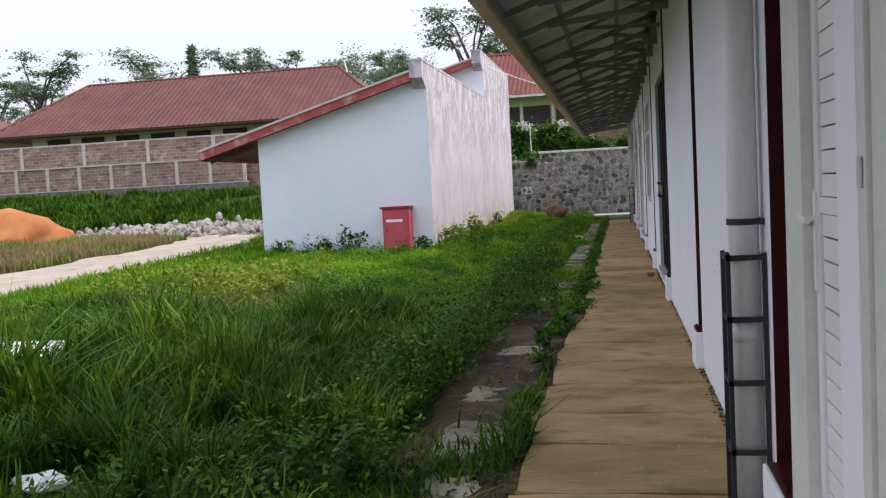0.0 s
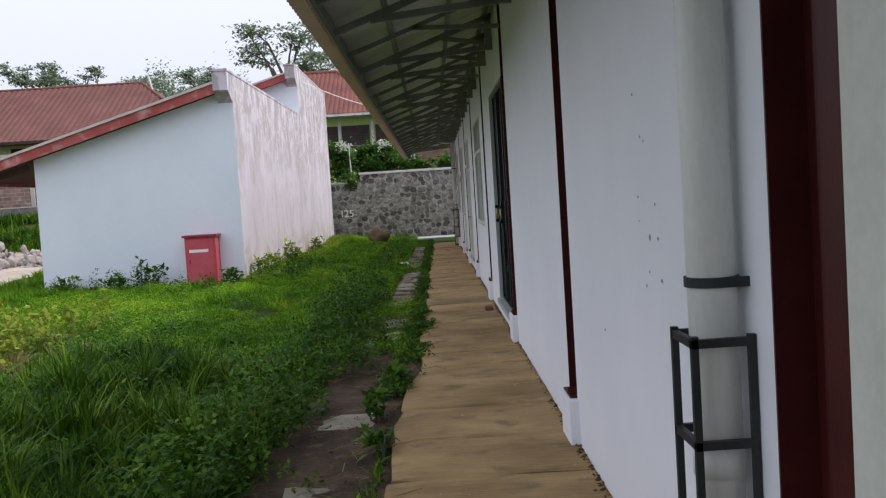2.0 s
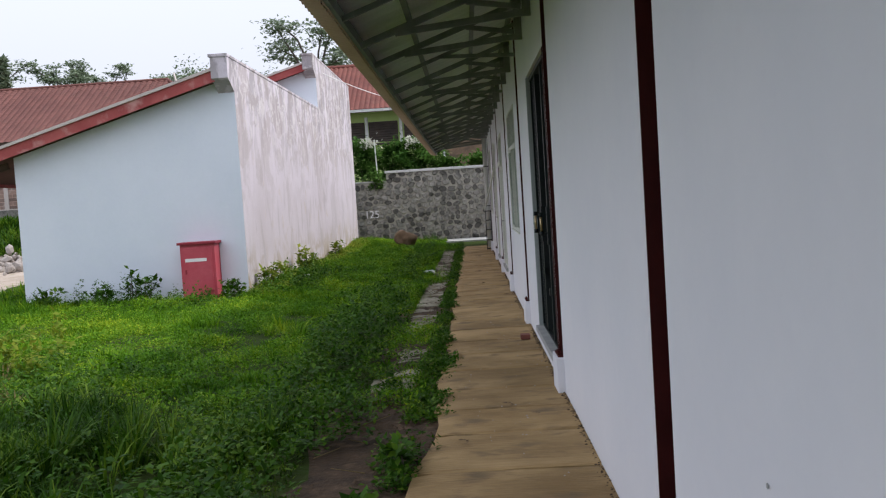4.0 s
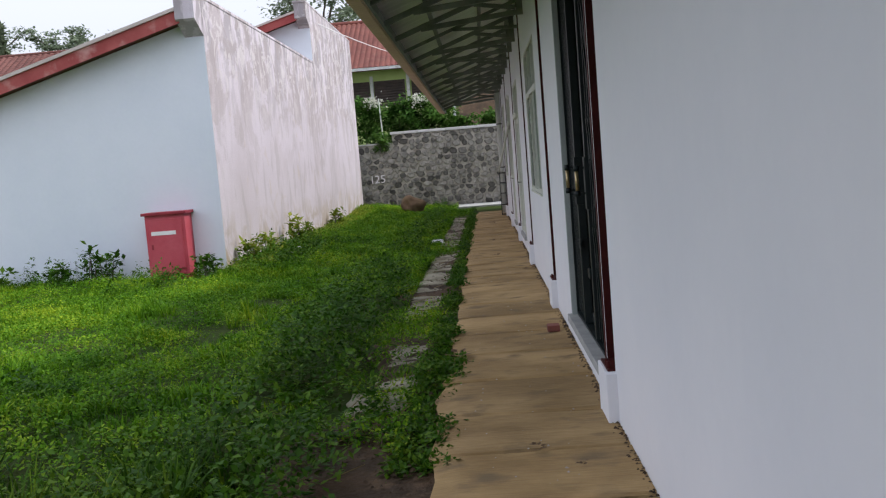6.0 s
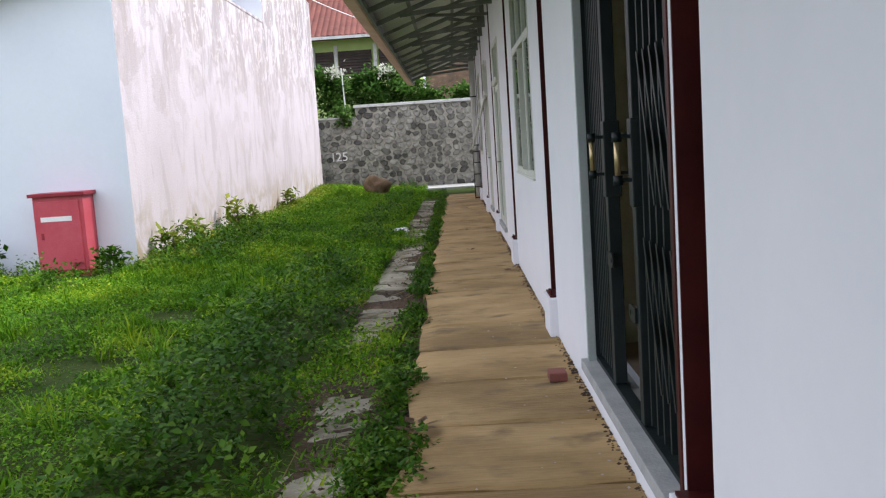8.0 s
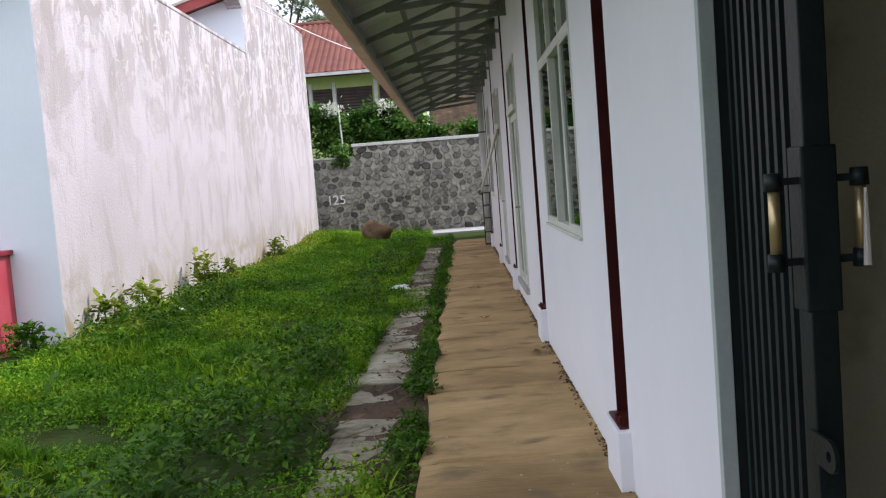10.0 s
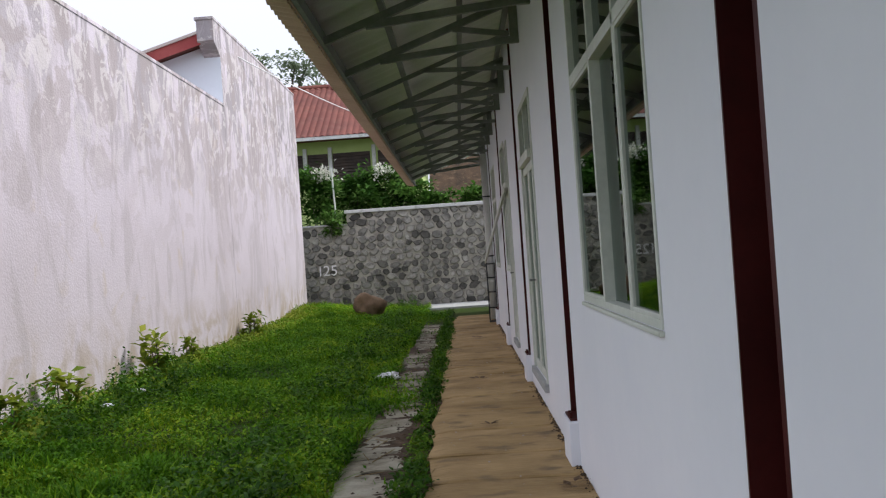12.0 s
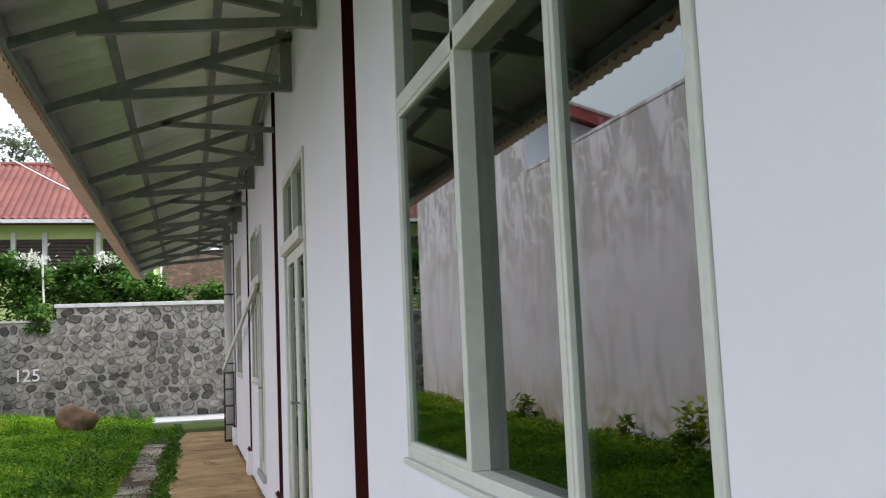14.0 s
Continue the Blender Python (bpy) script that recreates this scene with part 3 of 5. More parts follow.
# ---------------- doors and windows ----------------
def slat_door(name, y0, y1, x, swing):
    """A framed leaf of horizontal slats, rail at mid height."""
    e = empty(name, (x, (y0 + y1) / 2, 0.23), "white slatted door leaf with a mid rail, closed", "door", kind="structure")
    zb, zt = 0.25, 2.93
    for a, b in ((y0, y0 + 0.066), (y1 - 0.066, y1)):
        wpart("stile", box(x - 0.018, x + 0.018, a, b, zb, zt, 0.004), M_SLAT, e)
    for a, b in ((zb, zb + 0.07), (1.425, 1.478), (zt - 0.07, zt)):
        wpart("rail", box(x - 0.016, x + 0.016, y0 + 0.066, y1 - 0.066, a, b, 0.003), M_SLAT, e)
    base = None
    for lo, hi in ((zb + 0.07, 1.425), (1.478, zt - 0.07)):
        n = round((hi - lo) / 0.0765)
        s = (hi - lo) / n
        for i in range(n):
            z = lo + i * s
            if base is None:
                bb = box(x - 0.006, x + 0.006, y0 + 0.067, y1 - 0.067, 0.0035, s - 0.0035, 0.0015)
                base = wpart("slat", bb, M_SLAT, e)
                base.location.z = z
            else:
                o = base.copy()
                scene.collection.objects.link(o)
                o.location.z = z
    hy = y1 - 0.035 if swing > 0 else y0 + 0.035
    wpart("latch_plate", box(x - 0.028, x - 0.016, hy - 0.018, hy + 0.018, 1.16, 1.50, 0.003), M_SLAT, e, "cream latch plate")
    wpart("handle", bar((x - 0.05, hy - 0.01, 1.40), (x - 0.05, hy + 0.10, 1.41), 0.018, 0.02), M_SLAT, e, "cream lever handle")
    wpart("handle_stem", rod((x - 0.05, hy, 1.405), (x - 0.018, hy, 1.405), 0.009, seg=8), M_SLAT, e)
    return e


slat_door("door_1", -1.268, -0.766, 0.03, 1)
slat_door("door_2", -2.79, -1.803, 0.02, -1)
e = empty("door_frame_1", (0, -0.6, 0.2), "cream painted door frame beside the red column", "door frame", kind="structure")
wpart("jamb", box(-0.022, -0.002, -0.75, -0.415, 0.2, 3.0, 0.004), M_FRAME, e)
wpart("jamb", box(-0.028, 0.06, -0.7635, -0.751, 0.22, 2.95, 0.003), M_FRAME, e)
wpart("sill", box(-0.09, 0.15, -1.262, -0.52, 0.16, 0.219, 0.006), M_SILL, e, "rough grey cement sill")
e = empty("door_frame_2", (-0.01, -1.65, 0.2), "cream painted frame of the second slatted door", "door frame", kind="structure")
wpart("jamb", box(-0.028, 0.10, -1.60, -1.503, 0.222, 2.949, 0.004), M_FRAME, e)
wpart("bead", box(-0.036, 0.02, -1.612, -1.601, 0.222, 2.949, 0.003), M_FRAME, e)
wpart("jamb", box(-0.022, 0.10, -1.788, -1.613, 0.222, 2.949, 0.004), M_FRAME, e)
wpart("hinge", rod((-0.036, -1.55, 1.52), (-0.036, -1.55, 1.60), 0.008, seg=8), M_FRAME, e)


def pane(parent, x, y0, y1, z0, z1):
    o = wpart("pane", box(x - 0.003, x + 0.003, y0, y1, z0, z1), M_GLASS, parent)
    o.visible_shadow = False
    return o


def sash(parent, x, y0, y1, z0, z1, w=0.018):
    """A glazed casement: four rails and a pane."""
    s = wpart("sash", box(x - 0.018, x + 0.018, y0, y0 + w, z0, z1, 0.003), M_FRAME, parent)
    for q in ((y1 - w, y1, z0, z1), (y0 + w, y1 - w, z0, z0 + w), (y0 + w, y1 - w, z1 - w, z1)):
        r = part("rail", box(x - 0.017, x + 0.017, q[0], q[1], q[2], q[3], 0.003), M_FRAME)
        under(parent, r)
    pane(parent, x, y0 + w - 0.003, y1 - w + 0.003, z0 + w - 0.003, z1 - w + 0.003)
    return s


def window(name, y0, y1, z0, z1, tz, splits, deep=()):
    e = empty(name, (0, (y0 + y1) / 2, z0), "tall cream framed window with fanlights above three casements", "window", kind="structure")
    fw, fs, xa, xb = 0.038, 0.018, -0.008, 0.08
    g = 0.002
    wpart("frame_side", box(xa, xb, y0 + g, y0 + fs, z0 + g, z1 - g, 0.004), M_FRAME, e)
    wpart("frame_side", box(xa, xb, y1 - fs, y1 - g, z0 + g, z1 - g, 0.004), M_FRAME, e)
    wpart("frame_head", box(xa, xb, y0 + fs, y1 - fs, z1 - fw, z1 - g, 0.004), M_FRAME, e)
    wpart("frame_foot", box(xa, xb, y0 + fs, y1 - fs, z0 + g, z0 + fw, 0.004), M_FRAME, e)
    wpart("transom", box(xa, xb, y0 + fs, y1 - fs, tz - 0.03, tz + 0.03, 0.004), M_FRAME, e)
    wpart("sill", box(-0.022, 0.0, y0 - 0.01, y1 + 0.01, z0 - 0.022, z0 - 0.002, 0.004), M_FRAME, e, "stained cream sill")
    ys = [y0 + fs] + list(splits) + [y1 - fs]
    for s in splits:
        wpart("mullion", box(xa, xb, s - 0.016, s + 0.016, z0 + fw, z1 - fw, 0.004), M_FRAME, e)
    for i, (a, b) in enumerate(zip(ys, ys[1:])):
        a2, b2 = a + (0.016 if i else 0), b - (0.016 if i < len(ys) - 2 else 0)
        x = 0.05 if i in deep else 0.012
        if i in deep:
            pane(e, x, a2, b2, z0 + fw, tz - 0.03)
        else:
            sash(e, x, a2, b2, z0 + fw, tz - 0.03)
        pane(e, 0.03, a2, b2, tz + 0.03, z1 - fw)
    return e


def glass_door(name, y0, y1, label):
    e = empty(name, (0, (y0 + y1) / 2, 0.25), label, "door", kind="structure")
    fw, xa, xb, z0, z1, tz = 0.06, -0.015, 0.09, 0.252, 2.868, 2.30
    wpart("frame_side", box(xa, xb, y0 + 0.002, y0 + fw, z0, z1, 0.004), M_FRAME, e)
    wpart("frame_side", box(xa, xb, y1 - fw, y1 - 0.002, z0, z1, 0.004), M_FRAME, e)
    wpart("frame_head", box(xa, xb, y0 + fw, y1 - fw, z1 - fw, z1, 0.004), M_FRAME, e)
    wpart("transom", box(xa - 0.03, xb, y0 + fw, y1 - fw, tz - 0.04, tz + 0.04, 0.004), M_FRAME, e)
    mid = (y0 + y1) / 2
    wpart("fanlight_bar", box(xa, xb, mid - 0.025, mid + 0.025, tz + 0.04, z1 - fw, 0.003), M_FRAME, e)
    pane(e, 0.03, y0 + fw, mid - 0.025, tz + 0.04, z1 - fw)
    pane(e, 0.03, mid + 0.025, y1 - fw, tz + 0.04, z1 - fw)
    leaves = [(y0 + fw, y1 - fw)] if y1 - y0 < 1.0 else [(y0 + fw, mid), (mid, y1 - fw)]
    for a, b in leaves:
        sash(e, 0.02, a + 0.004, b - 0.004, 0.26, tz - 0.045, 0.08)
    h = (y0 + fw + 0.05) if len(leaves) == 1 else mid - 0.05
    wpart("handle", bar((-0.045, h - 0.02, 1.15), (-0.045, h + 0.09, 1.15), 0.015, 0.02), M_STEEL, e, "grey lever handle")
    wpart("handle_stem", rod((-0.045, h, 1.15), (0.01, h, 1.15), 0.008, seg=8), M_STEEL, e)
    wpart("sill", box(-0.04, 0.12, y0 - 0.03, y1 + 0.03, 0.18, 0.248, 0.006), M_SILL, e, "rough grey cement sill")
    return e


window("window_1", 12.975, 14.98, 1.13, 2.95, 2.385, (13.54, 14.235), deep=(1,))
glass_door("door_3", 17.75, 19.1, "cream framed double glazed door with fanlights, closed")
glass_door("door_4", 21.5, 22.25, "narrow cream framed glazed door with fanlight, closed")
window("window_2", 22.25, 23.3, 1.17, 2.95, 2.36, (22.78,))
window("window_3", 25.6, 27.0, 1.17, 2.95, 2.36, (26.3,))
# a pale plank propped between the wall and the guard of the far pipe
e = empty("plank", (-0.1, 25.0, 1.2), "pale weathered plank propped on the drain pipe guard", "plank")
wpart("board", bar((-0.04, 21.9, 2.26), (-0.185, 28.3, 1.235), 0.03, 0.075), M_FRAME, e)


# ---------------- collapsible gate ----------------
gate = empty("collapsible_gate", (0.07, 9.2, 0.2), "dark green folding lattice gate, a little open, with brass handles", "gate")
ZB, ZT = 0.25, 2.9


def gate_leaf(ys, xs, lead):
    for i, y in enumerate(ys):
        wpart("channel", box(xs - 0.012, xs + 0.012, y - 0.011, y + 0.011, ZB, ZT), M_GATE, gate)
    wpart("lead_post", box(xs - 0.03, xs + 0.03, lead - 0.035, lead + 0.035, ZB - 0.02, ZT, 0.004), M_GATE, gate)
    for a, b in zip(ys, ys[2:]):
        if abs(b - a) < 0.12:
            continue
        for zc in (0.75, 1.5, 2.3):
            h = 0.30
            wpart("lattice", bar((xs - 0.016, a, zc - h), (xs - 0.016, b, zc + h), 0.004, 0.022, up=(0, 0, 1)), M_GATE, gate)
            wpart("lattice", bar((xs + 0.016, a, zc + h), (xs + 0.016, b, zc - h), 0.004, 0.022, up=(0, 0, 1)), M_GATE, gate)


gate_leaf([10.14 - 0.058 * i for i in range(10)], 0.07, 9.60)
gate_leaf([8.13 + 0.115 * i for i in range(7)], 0.07, 8.92)
for lead, s in ((9.60, -1), (8.92, 1)):
    wpart("lock_box", box(0.03, 0.11, lead - 0.042, lead + 0.042, 1.17, 1.54, 0.006), M_GATE, gate)
    for xx in (-0.025, 0.165):
        hy = lead - 0.02
        hnd = wpart("handle", rod((xx, hy, 1.30), (xx, hy, 1.45), 0.013, seg=12), M_BRASS, gate, "worn brass grip", True)
        for z in (1.285, 1.465):
            b = part("knob", rod((xx, hy, z - 0.02), (xx, hy, z + 0.02), 0.021, 0.019, seg=12), M_GATE, None, "", True)
            under(gate, b)
            wpart("bracket", bar((xx, hy, z), (0.07, hy, z), 0.016, 0.016), M_GATE, gate)
    for z, ln_ in (((0.87, 0.13),) if s < 0 else ((0.70, 0.12),)):
        # a rounded tab with a bolt hole
        b = bmesh.new()
        cy, ro, ri = lead + s * (0.03 + ln_ - 0.035), 0.036, 0.013
        rims = []
        for xx in (0.028, 0.038):
            o_, i_ = [], []
            for k in range(16):
                a_ = 2 * math.pi * k / 16
                ca, sa = math.cos(a_), math.sin(a_)
                yo = cy + ro * ca if ca * s >= -0.01 else lead + s * 0.02
                o_.append(b.verts.new((xx, yo, z + ro * sa)))
                i_.append(b.verts.new((xx, cy + ri * ca, z + ri * sa)))
            rims.append((o_, i_))
        for k in range(16):
            k2 = (k + 1) % 16
            (o0, i0), (o1, i1) = rims
            for q_ in ((o0[k], o0[k2], i0[k2], i0[k]), (o1[k], i1[k], i1[k2], o1[k2]), (o0[k], o1[k], o1[k2], o0[k2]), (i0[k], i0[k2], i1[k2], i1[k])):
                b.faces.new(q_)
        bmesh.ops.recalc_face_normals(b, faces=b.faces[:])
        wpart("hasp", b, M_GATE, gate, "pierced steel locking tab")
wpart("top_track", box(0.03, 0.11, 8.06, 10.21, 2.9, 2.945), M_GATE, gate)
wpart("bottom_track", box(0.04, 0.10, 8.06, 10.21, 0.205, 0.226), M_GATE, gate)
e = empty("gate_frame", (0.02, 9.2, 0.2), "grey-green painted jambs and sill round the folding gate", "door frame", kind="structure")
wpart("jamb", box(-0.006, 0.04, 10.18, 10.217, 0.2, 2.94, 0.003), M_JAMB, e)
wpart("inner_jamb", box(0.041, 0.198, 10.185, 10.217, 0.203, 2.899), M_GATE, e, "dark painted inner jamb")
wpart("jamb", box(-0.006, 0.13, 8.052, 8.09, 0.2, 2.94, 0.003), M_BROWN, e)
wpart("sill", box(-0.04, 0.16, 8.03, 10.25, 0.14, 0.202, 0.005), M_SILL, e, "grey cement sill")
# one tapered rod drawn for a small chain with padlock
tw = wpart("padlock_chain", rod((0.165, 9.55, 1.44), (0.16, 9.54, 1.27), 0.004, 0.010, 8), M_POST, gate, "small pale chain with padlock")

# ---------------- house with tall side wall ----------------
HY, HX0, HX1 = 16.74, -9.03, -4.84


def side_house(y0, y1, top, low, zg, name, label):
    h = empty(name, ((HX0 + HX1) / 2, y0, zg), label, "house")
    # front wall follows the roof's fall
    rise = (top - 0.42 - low) / (HX1 - 0.3 - HX0)
    rf = lambda x: low + rise * (x - HX0)
    bm = bmesh.new()
    a = [bm.verts.new(p) for p in ((HX0, y0, zg - 0.3), (HX1 - 0.3, y0, zg - 0.3), (HX1 - 0.3, y0, rf(HX1 - 0.3)), (HX0, y0, rf(HX0)))]
    bm.faces.new(a)
    r = bmesh.ops.extrude_face_region(bm, geom=bm.faces[:])
    bmesh.ops.translate(bm, verts=[v for v in r["geom"] if isinstance(v, bmesh.types.BMVert)], vec=(0, y1 - y0, 0))
    bmesh.ops.recalc_face_normals(bm, faces=bm.faces[:])
    wpart("wall", bm, M_HOUSE, h, "pale blue-white rendered wall")
    # mono-pitch roof slab with long overhang
    xo = HX0 - 1.35
    b = bmesh.new()
    pts = [(xo, rf(xo) + 0.02), (HX1 - 0.3, rf(HX1 - 0.3) + 0.02), (HX1 - 0.3, rf(HX1 - 0.3) + 0.16), (xo, rf(xo) + 0.16)]
    f0 = [b.verts.new((x, y0 - 0.32, z)) for x, z in pts]
    f1 = [b.verts.new((x, y1, z)) for x, z in pts]
    b.faces.new(f0)
    b.faces.new(f1[::-1])
    for i in range(4):
        b.faces.new((f0[i], f1[i], f1[(i + 1) % 4], f0[(i + 1) % 4]))
    bmesh.ops.recalc_face_normals(b, faces=b.faces[:])
    wpart("roof", b, M_TILE, h, "weathered red tile roof")
    wpart("bargeboard", bar((xo, y0 - 0.335, rf(xo) + 0.06), (HX1 - 0.28, y0 - 0.335, rf(HX1 - 0.28) + 0.06), 0.03, 0.19), M_BARGE, h, "faded red bargeboard")
    wpart("verge_cap", bar((xo, y0 - 0.335, rf(xo) + 0.185), (HX1 - 0.30, y0 - 0.335, rf(HX1 - 0.30) + 0.185), 0.10, 0.05), M_POST, h, "pale cement verge along the roof edge")
    wpart("eave_board", bar((xo - 0.02, y0 - 0.33, rf(xo) + 0.05), (xo - 0.02, y1, rf(xo) + 0.05), 0.03, 0.2), M_BARGE, h)
    wpart("soffit_beam", bar((HX0 - 0.12, y0 + 0.02, rf(HX0) - 0.14), (xo + 0.1, y0 + 0.02, rf(xo) - 0.05), 0.08, 0.12), M_WOOD, h)
    # front face carried across the end of the side wall
    wpart("wall_end", box(HX1 - 0.301, HX1 - 0.003, y0 - 0.003, y0 + 0.003, zg - 0.3, top - 0.62), M_HOUSE, h)
    # tall firewall
    bm = box(HX1 - 0.3, HX1, y0 + 0.004, y1, zg - 0.4, top - 0.02)
    wpart("side_wall", bm, M_FIRE, h, "tall white rendered side wall, badly streaked")
    wpart("coping", box(HX1 - 0.33, HX1 + 0.012, y0 - 0.42, y1, top - 0.022, top + 0.03, 0.006), M_FIRE, h)
    # corbelled end of the wall
    bm = bmesh.new()
    prof = [(y0 + 0.02, top - 0.62), (y0 - 0.40, top - 0.40), (y0 - 0.40, top - 0.02), (y0 + 0.02, top - 0.02)]
    l0 = [bm.verts.new((HX1 - 0.3, y, z)) for y, z in prof]
    l1 = [bm.verts.new((HX1, y, z)) for y, z in prof]
    bm.faces.new(l0)
    bm.faces.new(l1[::-1])
    for i in range(4):
        bm.faces.new((l0[i], l1[i], l1[(i + 1) % 4], l0[(i + 1) % 4]))
    bmesh.ops.recalc_face_normals(bm, faces=bm.faces[:])
    wpart("corbel", bm, M_FIRE, h)
    return h


house = side_house(HY, 26.4, 4.47, 2.92, 0.12, "house", "low pale house with red mono-pitch roof and streaked side wall")
house2 = side_house(26.41, 34.0, 5.98, 4.43, 0.2, "house", "taller pale house built on to the first, red roof edge")

# red meter box on the front wall
mb = empty("meter_box", (-5.72, HY - 0.18, 0.12), "faded red metal cabinet with a white painted bar", "cabinet")
bx0, bx1, by0 = -5.96, -5.33, HY - 0.36
wpart("body", box(bx0, bx1, by0, HY - 0.004, 0.10, 1.13, 0.006), M_BOX, mb)
wpart("door", box(bx0 + 0.05, bx1 - 0.05, by0 - 0.02, by0 - 0.001, 0.2, 1.07, 0.005), M_BOX, mb)
wpart("lid", box(bx0 - 0.04, bx1 + 0.04, by0 - 0.05, HY - 0.004, 1.131, 1.175, 0.005), M_BOXTOP, mb)
wpart("lock", box(bx0 + 0.08, bx0 + 0.11, by0 - 0.03, by0 - 0.019, 0.6, 0.68), M_BOXTOP, mb)
wpart("writing_bar", box(bx0 + 0.09, bx1 - 0.15, by0 - 0.024, by0 - 0.0205, 0.82, 0.88), M_WHITE, mb, "white painted bar of unreadable lettering")

# ---------------- stone retaining wall ----------------
SY = 34.6
sw = tagged(part("wall_retaining", box(-12, -3.72, SY + 0.03, SY + 0.45, -0.3, 2.42), M_MORTAR), "grey rubble stone retaining wall in pale mortar", "wall", kind="structure")
sw2 = part("mortar_backing", box(-3.72, 9, SY + 0.03, SY + 0.45, -0.3, 2.74), M_MORTAR, sw)
part("coping", box(-3.76, 9, SY - 0.05, SY + 0.5, 2.741, 2.83, 0.01), M_COPING, sw, "pale cement coping")
part("coping", box(-12, -3.77, SY - 0.03, SY + 0.5, 2.421, 2.47, 0.01), M_COPING, sw)
# painted number
for ch, px in (("1", -4.52), ("2", -4.34), ("5", -4.14)):
    cu = bpy.data.curves.new("number", "FONT")
    cu.body, cu.size, cu.extrude, cu.align_x = ch, 0.40, 0.004, "CENTER"
    ob = new("number", cu)
    bpy.context.view_layer.update()
    me = bpy.data.meshes.new_from_object(ob.evaluated_get(bpy.context.evaluated_depsgraph_get()))
    bpy.data.objects.remove(ob)
    me.materials.clear()
    me.materials.append(M_WHITE)
    o = new("painted_number", me)
    o.matrix_world = pose(px, SY - 0.075, 1.08, 90, 0, 0)
    o.parent = sw
tagged(part("bank", box(-14, 12, SY + 0.46, 60, -0.3, 2.40), M_SOIL), "raised earth bank behind the stone wall", "ground", kind="structure")

# ---------------- green-walled house on the bank ----------------
gh = empty("house", (-8, 44, 2.4), "light green house with red tiled hip roof above the stone wall", "house")
wpart("wall", box(-9.6, -1.9, 44, 52, 2.2, 6.1), M_GREENWALL, gh, "light green rendered wall")


def hip_roof(parent, x0, x1, y0, y1, ze, rx0, rx1, zr, material, thick=0.12, tile=0.0):
    bm = bmesh.new()
    ym = (y0 + y1) / 2
    a, b, c, d = [bm.verts.new(p) for p in ((x0, y0, ze), (x1, y0, ze), (x1, y1, ze), (x0, y1, ze))]
    r0, r1 = bm.verts.new((rx0, ym, zr)), bm.verts.new((rx1, ym, zr))
    for q in ((a, b, r1, r0), (b, c, r1), (c, d, r0, r1), (d, a, r0), (d, c, b, a)):
        bm.faces.new(q)
    o = wpart("roof", bm, material, parent, "red clay tile hip roof")
    if tile:
        # rows of pantiles, one joined covering
        vs, fs, i = [], [], 0
        n = int((x1 - x0) / tile)
        rowsn = int(math.hypot(ym - y0, zr - ze) / 0.34)
        for r in range(rowsn):
            f0, f1 = r / rowsn, (r + 1.15) / rowsn
            ya, za = y0 + (ym - y0) * f0, ze + (zr - ze) * f0
            yb, zb = y0 + (ym - y0) * min(f1, 1), ze + (zr - ze) * min(f1, 1)
            xl, xr = x0 + (rx0 - x0) * f0, x1 + (rx1 - x1) * f0
            for k in range(n):
                xa = x0 + k * tile
                if xa < xl or xa + tile > xr:
                    continue
                j = random.uniform(-0.01, 0.01)
                vs += [(xa + 0.01, ya - 0.02, za + 0.035 + j), (xa + tile / 2, ya - 0.02, za + 0.105 + j), (xa + tile - 0.01, ya - 0.02, za + 0.035 + j),
                       (xa + 0.01, yb, zb + 0.015), (xa + tile / 2, yb, zb + 0.08), (xa + tile - 0.01, yb, zb + 0.015)]
                fs += [(i, i + 1, i + 4, i + 3), (i + 1, i + 2, i + 5, i + 4)]
                i += 6
        t = soup("roof_tiles", np.array(vs), np.array(fs), material, "", "")
        t["kind"] = "stuff"
        under(parent, t)
    for p, q in (((x0, y0, ze), (rx0, ym, zr)), ((x1, y0, ze), (rx1, ym, zr)), ((rx0, ym, zr), (rx1, ym, zr))):
        wpart("ridge_cap", rod((p[0], p[1], p[2] + 0.06), (q[0], q[1], q[2] + 0.06), 0.11, seg=8), material, parent)
    return o


hip_roof(gh, -10.8, -0.9, 42.9, 53, 6.0, -7.6, -5.7, 8.75, M_TILE2, tile=0.24)
wpart("eave_board", box(-10.8, -0.9, 42.86, 42.9, 5.92, 6.04), M_COPING, gh, "pale eave board")
for x0, x1 in ((-9.2, -7.9), (-7.6, -6.35), (-6.15, -5.4), (-5.2, -3.8), (-3.5, -2.2)):
    w = wpart("window", box(x0, x1, 43.93, 43.999, 4.55, 5.52), M_LOUVRE, gh, "dark brown louvred window")
    for i in range(8):
        z = 4.6 + i * 0.115
        s = part("slat", bar((x0 + 0.03, 43.91, z), (x1 - 0.03, 43.91, z), 0.03, 0.07, up=(0, 0.5, 1)), M_LOUVRE)
        under(gh, s)
for x in (-7.75, -6.25, -5.3, -3.65):
    wpart("pilaster", box(x - 0.07, x + 0.07, 43.88, 43.998, 4.5, 5.75), M_COPING, gh)
wpart("ledge", box(-9.6, -1.9, 43.9, 43.998, 4.4, 4.5), M_LOUVRE, gh)

